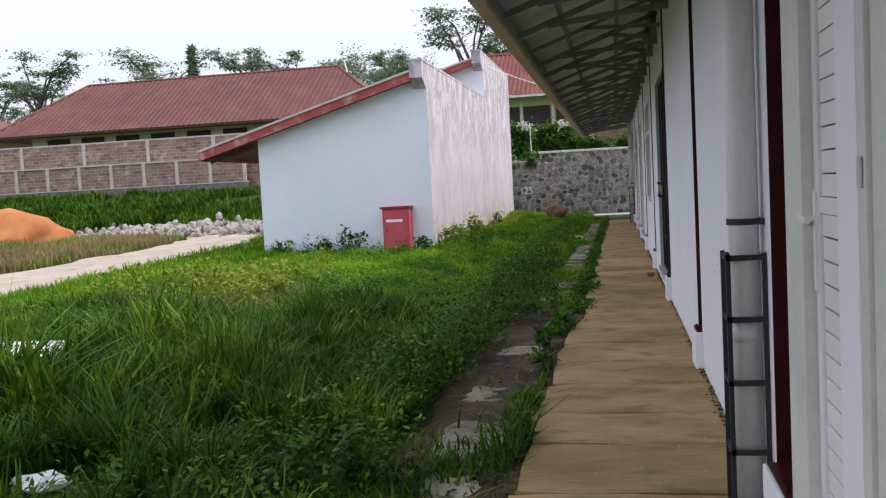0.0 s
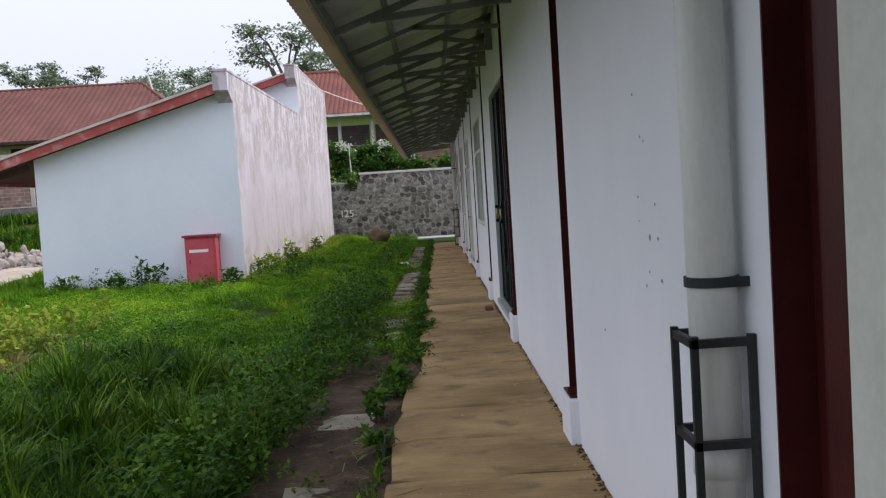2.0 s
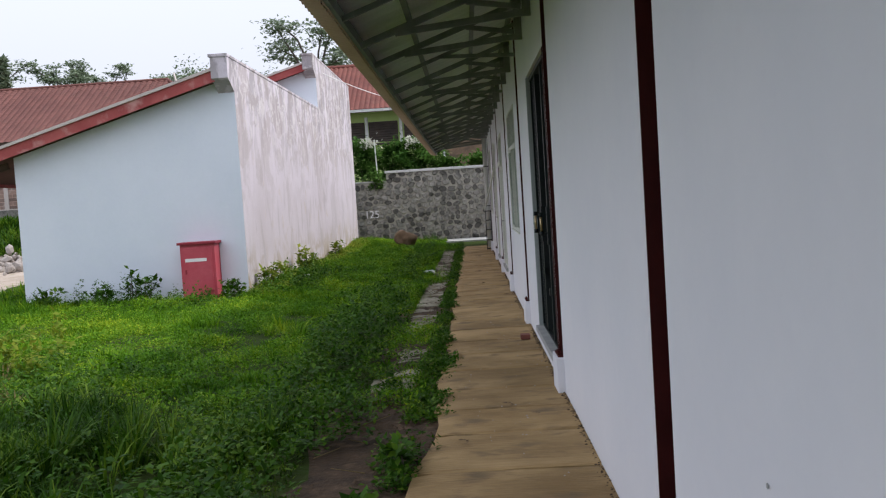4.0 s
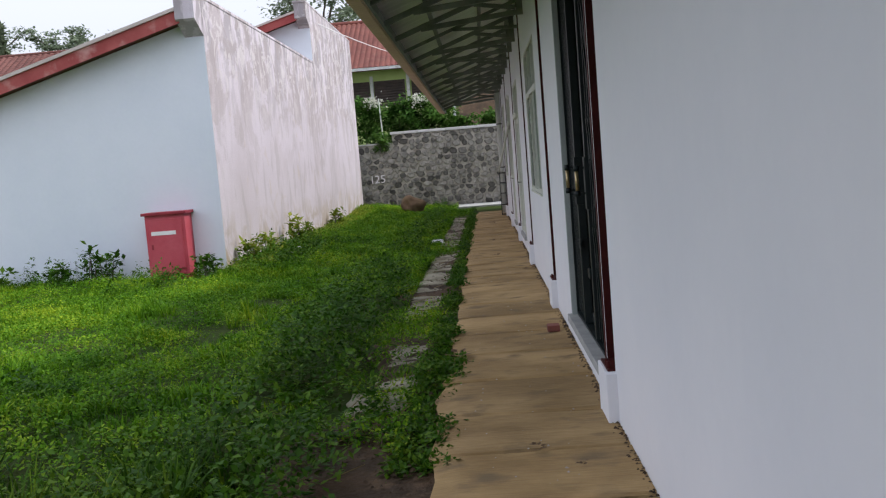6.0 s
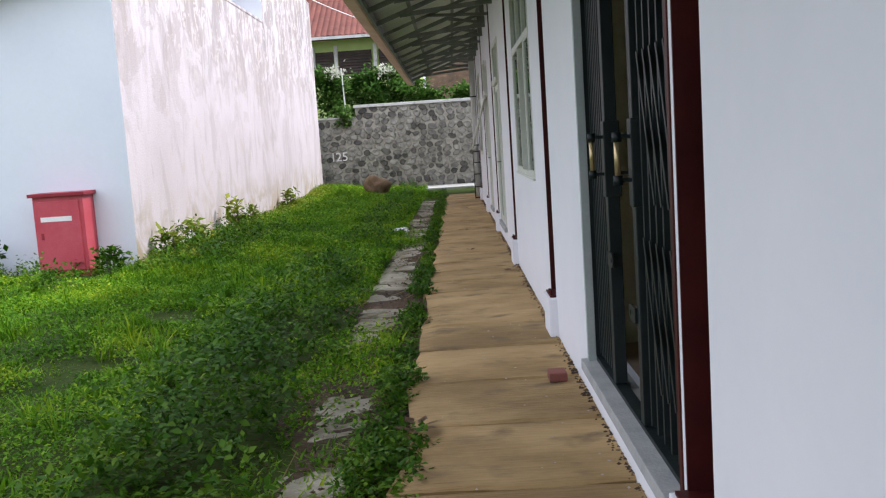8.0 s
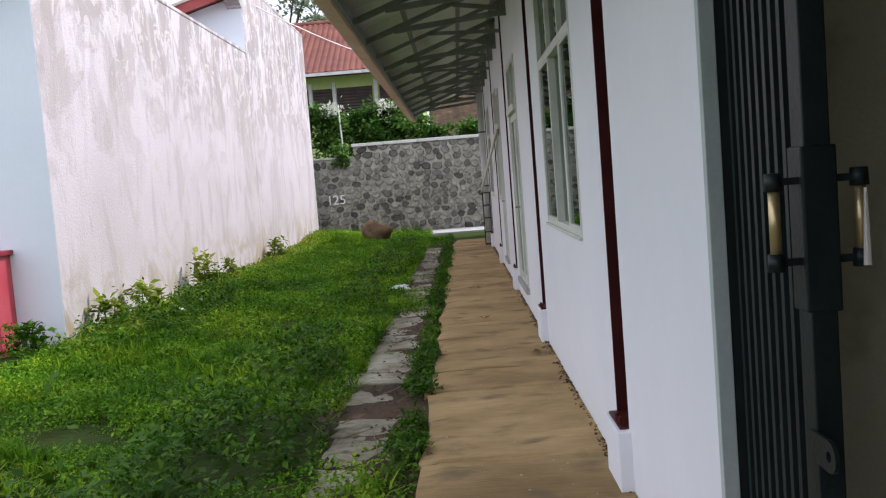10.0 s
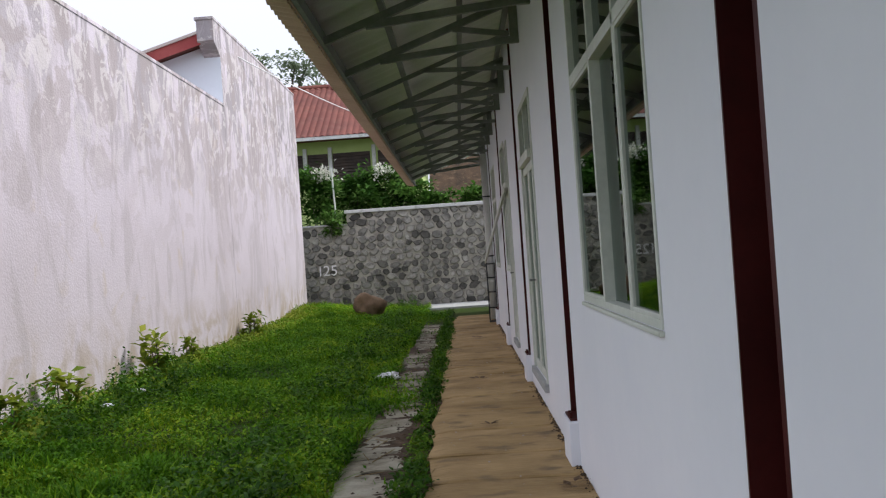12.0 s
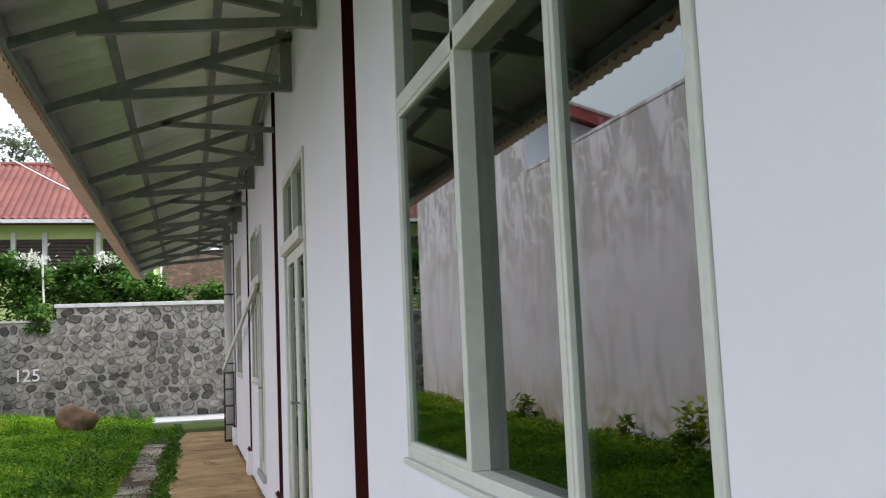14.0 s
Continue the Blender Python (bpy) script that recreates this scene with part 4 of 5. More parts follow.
# ---------------- far left: wall, big roofs ----------------
cw = empty("compound_wall", (-40, 40, 1.6), "grey-brown block wall with pale cement posts on a stone base", "wall")
wpart("stone_base", box(-72, -19.1, 39.95, 40.4, 1.0, 2.35), M_STONE, cw, "rubble stone footing")
wpart("panel_wall", box(-72, -19.2, 40.0, 40.25, 2.35, 3.58), M_BRICK, cw)
wpart("upper_wall", box(-72, -14, 40.6, 40.8, 1.0, 4.80), M_BRICK, cw)
wpart("rail", box(-72, -19.1, 39.95, 40.29, 3.58, 3.66), M_POST, cw)
wpart("rail", box(-72, -14, 40.56, 40.84, 4.80, 4.88), M_POST, cw)
wpart("rail", box(-72, -19.1, 39.95, 40.29, 2.33, 2.40), M_POST, cw)
for i in range(28):
    x = -19.2 - i * 1.86
    wpart("post", box(x - 0.09, x + 0.09, 39.94, 40.0, 2.40, 3.58), M_POST, cw)
    if i % 2:
        wpart("post", box(x - 0.09, x + 0.09, 40.53, 40.6, 3.66, 4.80), M_POST, cw)
bh = empty("hall", (-32, 66, 1.8), "large hall with weathered red-brown tiled hip roof", "building")
wpart("wall", box(-45, -19, 60, 70, 0.5, 7.0), M_ROOM, bh, "beige wall under deep eaves")
for i in range(9):
    x = -43.6 + i * 2.9
    wpart("window", box(x, x + 1.9, 59.93, 59.998, 5.4, 6.7), M_LOUVRE, bh)
hip_roof(bh, -47.2, -15.5, 57.6, 72, 6.92, -42.7, -21.4, 11.25, M_TILE, tile=0.42)
wpart("eave_board", box(-47.2, -15.5, 57.55, 57.6, 6.80, 6.96), M_WOOD, bh)
bm = bmesh.new()
bm.faces.new([bm.verts.new(p) for p in ((-20.2, 63.6, 10.2), (-21.2, 64.8, 11.45), (-20.2, 66.0, 10.2))])
bmesh.ops.solidify(bm, geom=bm.faces[:], thickness=0.1)
wpart("gablet", bm, M_WOOD, bh, "dark wooden gablet")
wpart("gablet_board", bar((-20.1, 63.2, 10.0), (-20.9, 64.8, 11.65), 0.08, 0.25), M_POST, bh)
bh2 = empty("hall", (-60, 62, 1.8), "further hall with red tiled roof", "building")
wpart("wall", box(-72, -52, 62, 72, 0.5, 7.4), M_ROOM, bh2)
hip_roof(bh2, -74, -50.2, 60, 74, 7.3, -70, -54.5, 9.9, M_TILE, tile=0.42)

# ---------------- walkway ----------------
walkway = empty("floor_walkway", (-0.55, 13, -0.12), "worn tan concrete walkway of cracked bays", "walkway", kind="structure")
rng = random.Random(7)


def walk_edge(y):
    return float(np.interp(y, (-8, 4.5, 6.5, 14, 20, 34), (-1.25, -1.22, -1.08, -1.03, -1.0, -0.9))) + 0.02 * math.sin(y * 2.1)


y = -7.4
while y < 32.6:
    ln = rng.uniform(0.72, 0.95)
    bm = bmesh.new()
    nx, nyy = 8, 4
    g = [[None] * (nyy + 1) for _ in range(nx + 1)]
    tilt, lift = rng.uniform(-0.004, 0.004), rng.uniform(-0.004, 0.004)
    for i in range(nx + 1):
        for j in range(nyy + 1):
            yy_ = y + 0.011 + (ln - 0.022) * (0, 0.03, 0.5, 0.97, 1)[j]
            yy_ += 0.016 * math.sin(i * 0.9 + y * 5) * (1 if j in (0, nyy) else 0.3)
            xl = walk_edge(yy_) + 0.022 * math.sin(yy_ * 11) + 0.016 * math.sin(yy_ * 23)
            xx = xl + (-0.003 - xl) * i / nx
            zz_ = lift + tilt * (j - 2) + 0.004 * noise.noise((xx * 3, yy_ * 3, 0)) - (0.014 if j in (0, nyy) or i == 0 else 0)
            g[i][j] = bm.verts.new((xx, yy_, zz_))
    for i in range(nx):
        for j in range(nyy):
            bm.faces.new((g[i][j], g[i + 1][j], g[i + 1][j + 1], g[i][j + 1]))
    ring = [e for e in bm.edges if len(e.link_faces) == 1]
    r = bmesh.ops.extrude_edge_only(bm, edges=ring)
    bmesh.ops.translate(bm, verts=[v for v in r["geom"] if isinstance(v, bmesh.types.BMVert)], vec=(0, 0, -0.13))
    wpart("slab", bm, M_CONC, walkway)
    y += ln
wpart("bed", box(-0.95, -0.004, -7.4, 32.6, -0.2, -0.03), M_SOIL, walkway)
tagged(part("apron", box(-1.6, 9, 32.65, 34.55, -0.2, 0.115, 0.01), M_SILL), "pale cement apron before the stone wall", "pavement", kind="structure")

drain_strip = empty("drain_covers", (-1.6, 12, -0.1), "row of mossy concrete drain covers, some broken", "drain", kind="structure")
y = -2.0
while y < 31:
    ln = rng.uniform(0.38, 0.66)
    if rng.random() < (0.3 if y < 8 else 0.45 if y < 12.5 else 0.9):
        x0 = walk_edge(y) - 0.17 - rng.uniform(0, 0.06)
        w = rng.uniform(0.34, 0.52)
        bm = bmesh.new()
        n = 6
        zc, tx, ty = -0.05 + rng.uniform(-0.012, 0.008), rng.uniform(-0.02, 0.02), rng.uniform(-0.02, 0.02)
        top = [[None] * (n + 1) for _ in range(n + 1)]
        for i in range(n + 1):
            for j in range(n + 1):
                u, v = i / n, j / n
                rim = i in (0, n) or j in (0, n)
                jx, jy = (rng.uniform(-0.028, 0.028), rng.uniform(-0.03, 0.03)) if rim else (0, 0)
                zz_ = zc + tx * (u - 0.5) + ty * (v - 0.5) - (0.009 if rim else 0) + rng.uniform(-0.005, 0.005)
                top[i][j] = bm.verts.new((x0 - w + w * u + jx, y + 0.005 + (ln - 0.010) * v + jy, zz_))
        for i in range(n):
            for j in range(n):
                bm.faces.new((top[i][j], top[i + 1][j], top[i + 1][j + 1], top[i][j + 1]))
        ring = [q for q in bm.edges if len(q.link_faces) == 1]
        r = bmesh.ops.extrude_edge_only(bm, edges=ring)
        bmesh.ops.translate(bm, verts=[v for v in r["geom"] if isinstance(v, bmesh.types.BMVert)], vec=(0, 0, -0.07))
        wpart("cover", bm, M_DRAIN, drain_strip)
    y += ln
bm = bmesh.new()
for k in range(96):
    ya, yb = -7 + k * 0.4, -6.6 + k * 0.4
    q = []
    for yy_, sgn in ((ya, 0), (yb, 0), (yb, 1), (ya, 1)):
        w = (0.95 if yy_ < 8 else 0.72) + 0.12 * math.sin(yy_ * 1.9) + 0.06 * math.sin(yy_ * 5.1)
        q.append((walk_edge(yy_) + 0.05 - (w if sgn else 0), yy_, (-0.058 if not sgn else -0.062) + 0.006 * math.sin(yy_ * 7)))
    bm.faces.new([bm.verts.new(p) for p in q])
bmesh.ops.remove_doubles(bm, verts=bm.verts[:], dist=1e-4)
tagged(part("ground_strip", bm, M_EARTH), "bare brown earth along the edge of the walkway", "ground", kind="structure")
bm = box(-7.6, -5.95, 3.35, 4.45, -0.2, 0.19, 0.02)
tagged(part("concrete_cover", bm, M_COPING), "pale concrete slab lying in tall grass", "slab")


# ---------------- lumps: boulder, mound, rubble ----------------
def lump(rx, ry, rz, seed, rough=0.18, sub=3):
    bm = bmesh.new()
    bmesh.ops.create_icosphere(bm, subdivisions=sub, radius=1)
    for v in bm.verts:
        k = 1 + rough * noise.noise(v.co * 1.4 + Vector((seed * 7.1, seed, 0))) * 2 + rough * 0.4 * noise.noise(v.co * 4 + Vector((seed, 0, 3)))
        v.co = Vector((v.co.x * rx * k, v.co.y * ry * k, v.co.z * rz * k))
    return bm


o = part("boulder", lump(0.34, 0.30, 0.29, 3, 0.24), M_ROCK, smooth=True)
o.location = (-2.9, 31.2, 0.34)
tagged(o, "rounded brown boulder in the grass", "boulder")
o = part("clay_mound", lump(3.6, 2.6, 1.5, 5, 0.3, 4), M_ORANGE, smooth=True)
o.location = (-27.0, 29.5, -0.2)
tagged(o, "heap of orange clay by the road", "mound")
bm = bmesh.new()
for i in range(420):
    s = rng.uniform(0.08, 0.30)
    t = rng.random()
    x, y = -23.5 + 10.5 * t + rng.gauss(0, 0.6), 31.8 + rng.gauss(0, 0.7) - 0.6 * t
    z = float(ground_z(x, y)) + rng.uniform(-0.02, 0.35) * math.exp(-((t - 0.6) * 2.2) ** 2)
    q = Euler((rng.random() * 6, rng.random() * 6, rng.random() * 6)).to_matrix().to_4x4()
    bmesh.ops.create_icosphere(bm, subdivisions=1, radius=s, matrix=Matrix.Translation((x, y, z)) @ q @ Matrix.Diagonal((1, 0.7, 0.55, 1)))
tagged(part("rubble_pile", bm, M_RUBBLE), "pale heap of broken stone beside the dirt road", "rubble", kind="stuff")

# ---------------- small litter ----------------
o = part("brick", box(-0.055, 0.055, -0.07, 0.07, -0.025, 0.03, 0.009), M_TILE2)
o.location = (-0.15, 10.55, 0.03)
tagged(o, "broken orange brick piece on the walkway", "brick")
for i, (x, y, s) in enumerate(((-0.585, 20.05, 0.09), (-0.55, 17.3, 0.08), (-0.12, 15.2, 0.09), (-0.98, 9.7, 0.10), (-0.5, 7.2, 0.04), (-0.85, 6.2, 0.03), (-0.5, 25.0, 0.08), (-0.3, 6.9, 0.03))):
    bm = bmesh.new()
    for k in range(7):
        a = k * 0.9 + i
        c = Vector((0.3 * s * math.cos(a), 0.3 * s * math.sin(a), 0.012 + 0.004 * k))
        d = Vector((math.cos(a), math.sin(a), 0.15)) * s
        n = Vector((-math.sin(a), math.cos(a), 0.25 * math.sin(k))) * s * 0.3
        bm.faces.new([bm.verts.new(c + p) for p in (Vector(), d * 0.5 + n, d, d * 0.5 - n)])
    bmesh.ops.solidify(bm, geom=bm.faces[:], thickness=0.004)
    o = part("dry_leaf_clump", bm, M_ROCK)
    o.location = (x, y, 0.005)
    tagged(o, "curled dry brown leaves on the walkway", "leaves", "leaf litter")
for x, y, z, s in ((-1.67, 20.97, 0.0, 0.16), (-3.72, 0.22, 0.12, 0.15), (-4.25, 19.5, 0.22, 0.07), (-4.2, 18.5, 0.22, 0.06)):
    o = part("plastic_litter", lump(s, s * 0.7, s * 0.3, x, 0.3, 2), M_PAPER)
    o.location = (x, y, z)
    tagged(o, "crumpled white plastic scrap in the grass", "litter", "scraps of litter")
bay = bpy.data.objects["wall_bay_2"]
for i, (y, z, s) in enumerate(((1.33, 1.42, 0.020), (1.20, 1.42, 0.011), (1.22, 1.55, 0.010), (1.5, 1.58, 0.009), (1.5, 1.48, 0.008), (1.17, 1.26, 0.013), (1.42, 1.22, 0.009), (1.36, 1.28, 0.008), (1.42, 1.82, 0.008), (1.36, 1.8, 0.007), (1.52, 2.0, 0.008), (0.98, 0.95, 0.009), (2.4, 0.9, 0.012))):
    bm = bmesh.new()
    bmesh.ops.create_circle(bm, cap_ends=True, segments=7, radius=s * 0.62)
    for v in bm.verts:
        v.co *= rng.uniform(0.6, 1.3)
    bmesh.ops.solidify(bm, geom=bm.faces[:], thickness=0.003)
    o = part("plaster_chip", bm, M_SILL, bay)
    o.matrix_world = pose(-0.003, y, z, 0, 90, 0)

# ---------------- plants ----------------
NR = np.random.default_rng(5)


def blades(n, xr, yr, h, w, keep, lean=0.45):
    """Curved grass blades, two quads each. h: height as a function of place."""
    x, y = NR.uniform(*xr, n), NR.uniform(*yr, n)
    k = keep(x, y)
    x, y = x[k], y[k]
    n = len(x)
    H = h(x, y) * NR.uniform(0.55, 1.25, n)
    a = NR.uniform(0, 2 * np.pi, n)
    d = np.stack([np.cos(a), np.sin(a)], -1)
    s = np.stack([-d[:, 1], d[:, 0]], -1)
    L = NR.uniform(0.1, 1.0, n) * lean * 2
    W = w * NR.uniform(0.6, 1.3, n) * (0.5 + H)
    base = np.stack([x, y, ground_z(x, y) - 0.02], -1)
    out = np.zeros((n, 6, 3))
    for i, (f, wd) in enumerate(((0, 1.0), (0.55, 0.8), (1.0, 0.12))):
        c = base.copy()
        c[:, :2] += d * (H * L * f ** 2)[:, None]
        c[:, 2] += H * (f - 0.28 * L * f ** 2)
        out[:, 2 * i] = c
        out[:, 2 * i + 1] = c
        out[:, 2 * i, :2] -= s * (W * wd)[:, None]
        out[:, 2 * i + 1, :2] += s * (W * wd)[:, None]
    b = np.arange(n)[:, None] * 6
    f = np.concatenate([b + np.array([0, 1, 3, 2]), b + np.array([2, 3, 5, 4])])
    return out.reshape(-1, 3), f


def leaves(centres, size, up=0.5, spread=1.0, long=1.8):
    """A pointed folded leaf at each centre."""
    n = len(centres)
    a, e = NR.uniform(0, 2 * np.pi, n), NR.normal(up, 0.45, n)
    d = np.stack([np.cos(a) * np.cos(e), np.sin(a) * np.cos(e), np.sin(e)], -1)
    s = np.stack([-np.sin(a), np.cos(a), NR.normal(0, 0.3, n)], -1)
    u = np.cross(d, s)
    S = (size * NR.uniform(0.6, 1.4, n))[:, None]
    p = np.stack([centres, centres + d * S * long * 0.45 + s * S * 0.5 + u * S * 0.12, centres + d * S * long - u * S * 0.1, centres + d * S * long * 0.45 - s * S * 0.5 + u * S * 0.12], 1)
    return p.reshape(-1, 3), np.arange(4 * n).reshape(-1, 4)


def weeds(n, xr, yr, h, per, keep):
    x, y = NR.uniform(*xr, n), NR.uniform(*yr, n)
    k = keep(x, y)
    x, y = x[k], y[k]
    n = len(x)
    H = h(x, y) * NR.uniform(0.5, 1.3, n)
    f = NR.uniform(0.15, 1, (n, per))
    a = NR.uniform(0, 2 * np.pi, (n, per))
    r = NR.uniform(0.02, 0.10, (n, per)) * (1.1 - 0.6 * f)
    c = np.stack([x[:, None] + r * np.cos(a), y[:, None] + r * np.sin(a), ground_z(x, y)[:, None] + H[:, None] * f], -1).reshape(-1, 3)
    return c


def clear(x, y):
    """Open ground: off the walkway, the houses, the road, the drain covers."""
    edge = np.interp(y, (-8, 4.5, 6.5, 14, 20, 34), (-1.25, -1.22, -1.08, -1.03, -1.0, -0.9))
    ok = (x < edge - 0.03) & ~in_road(x, y) & (y < 34.5)
    ok &= ~((x > HX0 - 0.05) & (x < HX1 + 0.02) & (y > HY - 0.02))
    strip = (x > edge - np.where(y < 8, 0.85, 0.62)) & (x < edge - 0.10)
    patch = np.sin(y * 1.7) + np.sin(y * 0.61 + 2) + NR.normal(0, 0.5, len(x))
    ok &= ~(strip & (patch < np.where(y < 6, 1.1, np.where(y < 13, 0.3, 1.4))))
    ok &= ~((x > -7.65) & (x < -5.9) & (y > 3.3) & (y < 4.5))
    # trodden gap in front of the slab, and round the litter
    ok &= ~((np.abs(x + 6.0 - 0.8 * (3.35 - y)) < 0.75) & (y > 1.9) & (y < 3.4) & (NR.random(len(x)) < 0.9))
    ok &= ~(np.hypot(x + 3.65, y - 0.05) < 0.36)
    return ok


def patchy(x, y, size, seed):
    """Smooth random field between 0 and 1, its lumps about size across."""
    g = np.random.default_rng(seed).random((96, 96))
    u, v = x / size + 400.3, y / size + 300.7
    i, j = np.floor(u).astype(int), np.floor(v).astype(int)
    fu, fv = u - i, v - j
    fu, fv = fu * fu * (3 - 2 * fu), fv * fv * (3 - 2 * fv)
    i0, i1, j0, j1 = i % 96, (i + 1) % 96, j % 96, (j + 1) % 96
    return (g[i0, j0] * (1 - fu) + g[i1, j0] * fu) * (1 - fv) + (g[i0, j1] * (1 - fu) + g[i1, j1] * fu) * fv


def verge(y):
    return np.interp(y, (-8, 4.5, 6.5, 14, 20, 34), (-1.25, -1.22, -1.08, -1.03, -1.0, -0.9))


def meadow(x, y):
    """Height of the unmown grass: long on the open side, short between the buildings."""
    t = 0.075 + 0.17 * sstep(-x, 2.4, 4.2) * (1 - sstep(y, 4.5, 7.5))
    t = t + 0.10 * (1 - sstep(y, 3.5, 6.5)) + 0.06 * sstep(-x, 7.5, 9)
    return t * (0.25 + 1.9 * patchy(x, y, 0.55, 1) ** 1.5 * (0.5 + patchy(x, y, 0.17, 2)))


def belt(x, y):
    """Where broadleaf weeds stand thick: beside the drain, and in a dark band that runs out from the house front."""
    d = verge(y) - x
    e = 1.3 * np.exp(-((d - np.where(y < 10, 1.0, 1.15)) / 0.48) ** 2) * (1 - 0.6 * sstep(y, 13, 17)) * (y > 0.5)
    m = np.interp(y, (13, 15, 17, 22), (-6.0, -5.3, -4.25, -4.25))
    e = e + 0.9 * np.exp(-((x - m) / 0.5) ** 2) * sstep(y, 13, 14.5) * (1 - sstep(y, 20, 24))
    e = e + 0.8 * np.exp(-((y - 16.1) / 0.45) ** 2) * (x > -9.6) * (x < -4.4)
    return e * np.clip(3.4 * patchy(x, y, 0.5, 3) - 0.75, 0, 1.2)


def tufts(n, per, xr, yr, h, w, keep):
    """Arching blades that spring from shared roots."""
    tx, ty = NR.uniform(*xr, n), NR.uniform(*yr, n)
    k = keep(tx, ty)
    tx, ty = np.repeat(tx[k], per), np.repeat(ty[k], per)
    m = len(tx)
    a = NR.uniform(0, 2 * np.pi, m)
    d = np.stack([np.cos(a), np.sin(a)], -1)
    sd_ = np.stack([-d[:, 1], d[:, 0]], -1)
    H = h(tx, ty) * NR.uniform(0.55, 1.2, m)
    R_ = NR.uniform(0.15, 0.95, m) * H
    droop = NR.uniform(0.1, 0.75, m)
    W = w * NR.uniform(0.6, 1.3, m)
    base = np.stack([tx, ty, ground_z(tx, ty) - 0.02], -1)
    base[:, :2] += d * NR.uniform(0, 0.05, m)[:, None]
    out = np.zeros((m, 8, 3))
    for i, (f, wd) in enumerate(((0, 0.8), (0.4, 1.0), (0.75, 0.7), (1.0, 0.08))):
        c = base.copy()
        c[:, :2] += d * (R_ * f ** 1.6)[:, None]
        c[:, 2] += H * (f * 1.15 - droop * f ** 2.6 * 0.8)
        out[:, 2 * i], out[:, 2 * i + 1] = c, c
        out[:, 2 * i, :2] -= sd_ * (W * wd)[:, None]
        out[:, 2 * i + 1, :2] += sd_ * (W * wd)[:, None]
    q = np.arange(m)[:, None] * 8
    return out.reshape(-1, 3), np.concatenate([q + np.array([2 * i, 2 * i + 1, 2 * i + 3, 2 * i + 2]) for i in range(3)])


def mat_leaves(n, xr, yr, low, high, keep):
    """Places for the small leaves of a low green carpet."""
    x, y = NR.uniform(*xr, n), NR.uniform(*yr, n)
    k = keep(x, y)
    x, y = x[k], y[k]
    return np.stack([x, y, ground_z(x, y) + low + (high - low) * NR.random(len(x)) * (0.2 + 1.7 * patchy(x, y, 0.42, 4) ** 2 + 0.6 * patchy(x, y, 0.13, 5))], -1)


V, F = blades(80000, (-8.5, -1.2), (-3.0, 8.0), meadow, 0.012, lambda x, y: clear(x, y) & (patchy(x, y, 0.5, 22) > 0.25), 0.6)
soup("long_grass", V, F, M_LONG, "long unmown dark green grass beside the walkway", "grass")
V, F = tufts(1500, 24, (-8.5, -2.1), (-2.5, 7.2), lambda x, y: 0.20 + 0.34 * patchy(x, y, 0.8, 6) * (1 - 0.5 * sstep(y, 4.5, 7)), 0.0065, lambda x, y: clear(x, y) & (patchy(x, y, 0.7, 7) + 0.25 * sstep(-x, 2.5, 5) > 0.55))
soup("tall_grass", V, F, M_LONG, "arching tall grass tufts", "grass")
V, F = tufts(420, 16, (-8.0, -2.0), (7, 15.5), lambda x, y: 0.16 + 0.12 * patchy(x, y, 0.8, 6), 0.005, lambda x, y: clear(x, y) & (patchy(x, y, 0.9, 8) > 0.6))
soup("tall_grass", V, F, M_GRASS, "scattered grass tufts standing out of the lawn", "grass")
V, F = blades(100000, (-8.5, -1.2), (8.0, 16.8), meadow, 0.0125, lambda x, y: clear(x, y) & (belt(x, y) < 0.6), 0.8)
soup("lawn_grass", V, F, M_GRASS, "rough green lawn grass beside the walkway", "grass")
V, F = blades(105000, (-4.85, -1.0), (14, 34), lambda x, y: 0.03 + 0.17 * patchy(x, y, 0.5, 9) ** 1.6, 0.012, clear, 0.8)
soup("lawn_grass", V, F, M_GRASS, "short green grass between the two buildings", "grass")
c = mat_leaves(150000, (-8.4, -1.2), (6.5, 17), 0.015, 0.11, lambda x, y: clear(x, y) & (patchy(x, y, 0.45, 10) > 0.3) & (belt(x, y) < 0.6))
V, F = leaves(c, 0.017, 0.3)
soup("ground_cover", V, F, M_GRASS, "creeping small-leaved plants through the lawn", "weeds")
c = mat_leaves(110000, (-4.84, -1.1), (16, 34), 0.015, 0.11, lambda x, y: clear(x, y) & (patchy(x, y, 0.45, 10) > 0.25))
V, F = leaves(c, 0.021, 0.3)
soup("ground_cover", V, F, M_GRASS, "creeping small-leaved plants between the buildings", "weeds")
V, F = blades(42000, (-24, -8.5), (-2, 33), lambda x, y: 0.22 + 0.15 * sstep(-x, 14, 18), 0.022, lambda x, y: clear(x, y) & ((x > -13.5) | (y < 13) | (patchy(x, y, 1.5, 24) > 0.68)))
soup("field_grass", V, F, M_GRASS, "rough grass by the dirt road", "grass")
V, F = blades(34000, (-11.0, -8.4), (-3, 16.7), lambda x, y: 0.12 + 0.16 * patchy(x, y, 0.7, 11), 0.013, clear)
soup("field_grass", V, F, M_GRASS, "green grass at the edge of the dirt road", "grass")
V, F = blades(22000, (-10.5, -1.2), (-9, -2.9), lambda x, y: 0.20 + 0 * x, 0.013, clear)
soup("long_grass", V, F, M_LONG, "long green grass beside the start of the walkway", "grass")
V, F = blades(42000, (-30, -14), (12, 31), lambda x, y: 0.16 + 0.34 * patchy(x, y, 1.1, 25), 0.02, clear)
soup("dry_grass", V, F, M_DRY, "straw-coloured dry grass beyond the road", "grass")
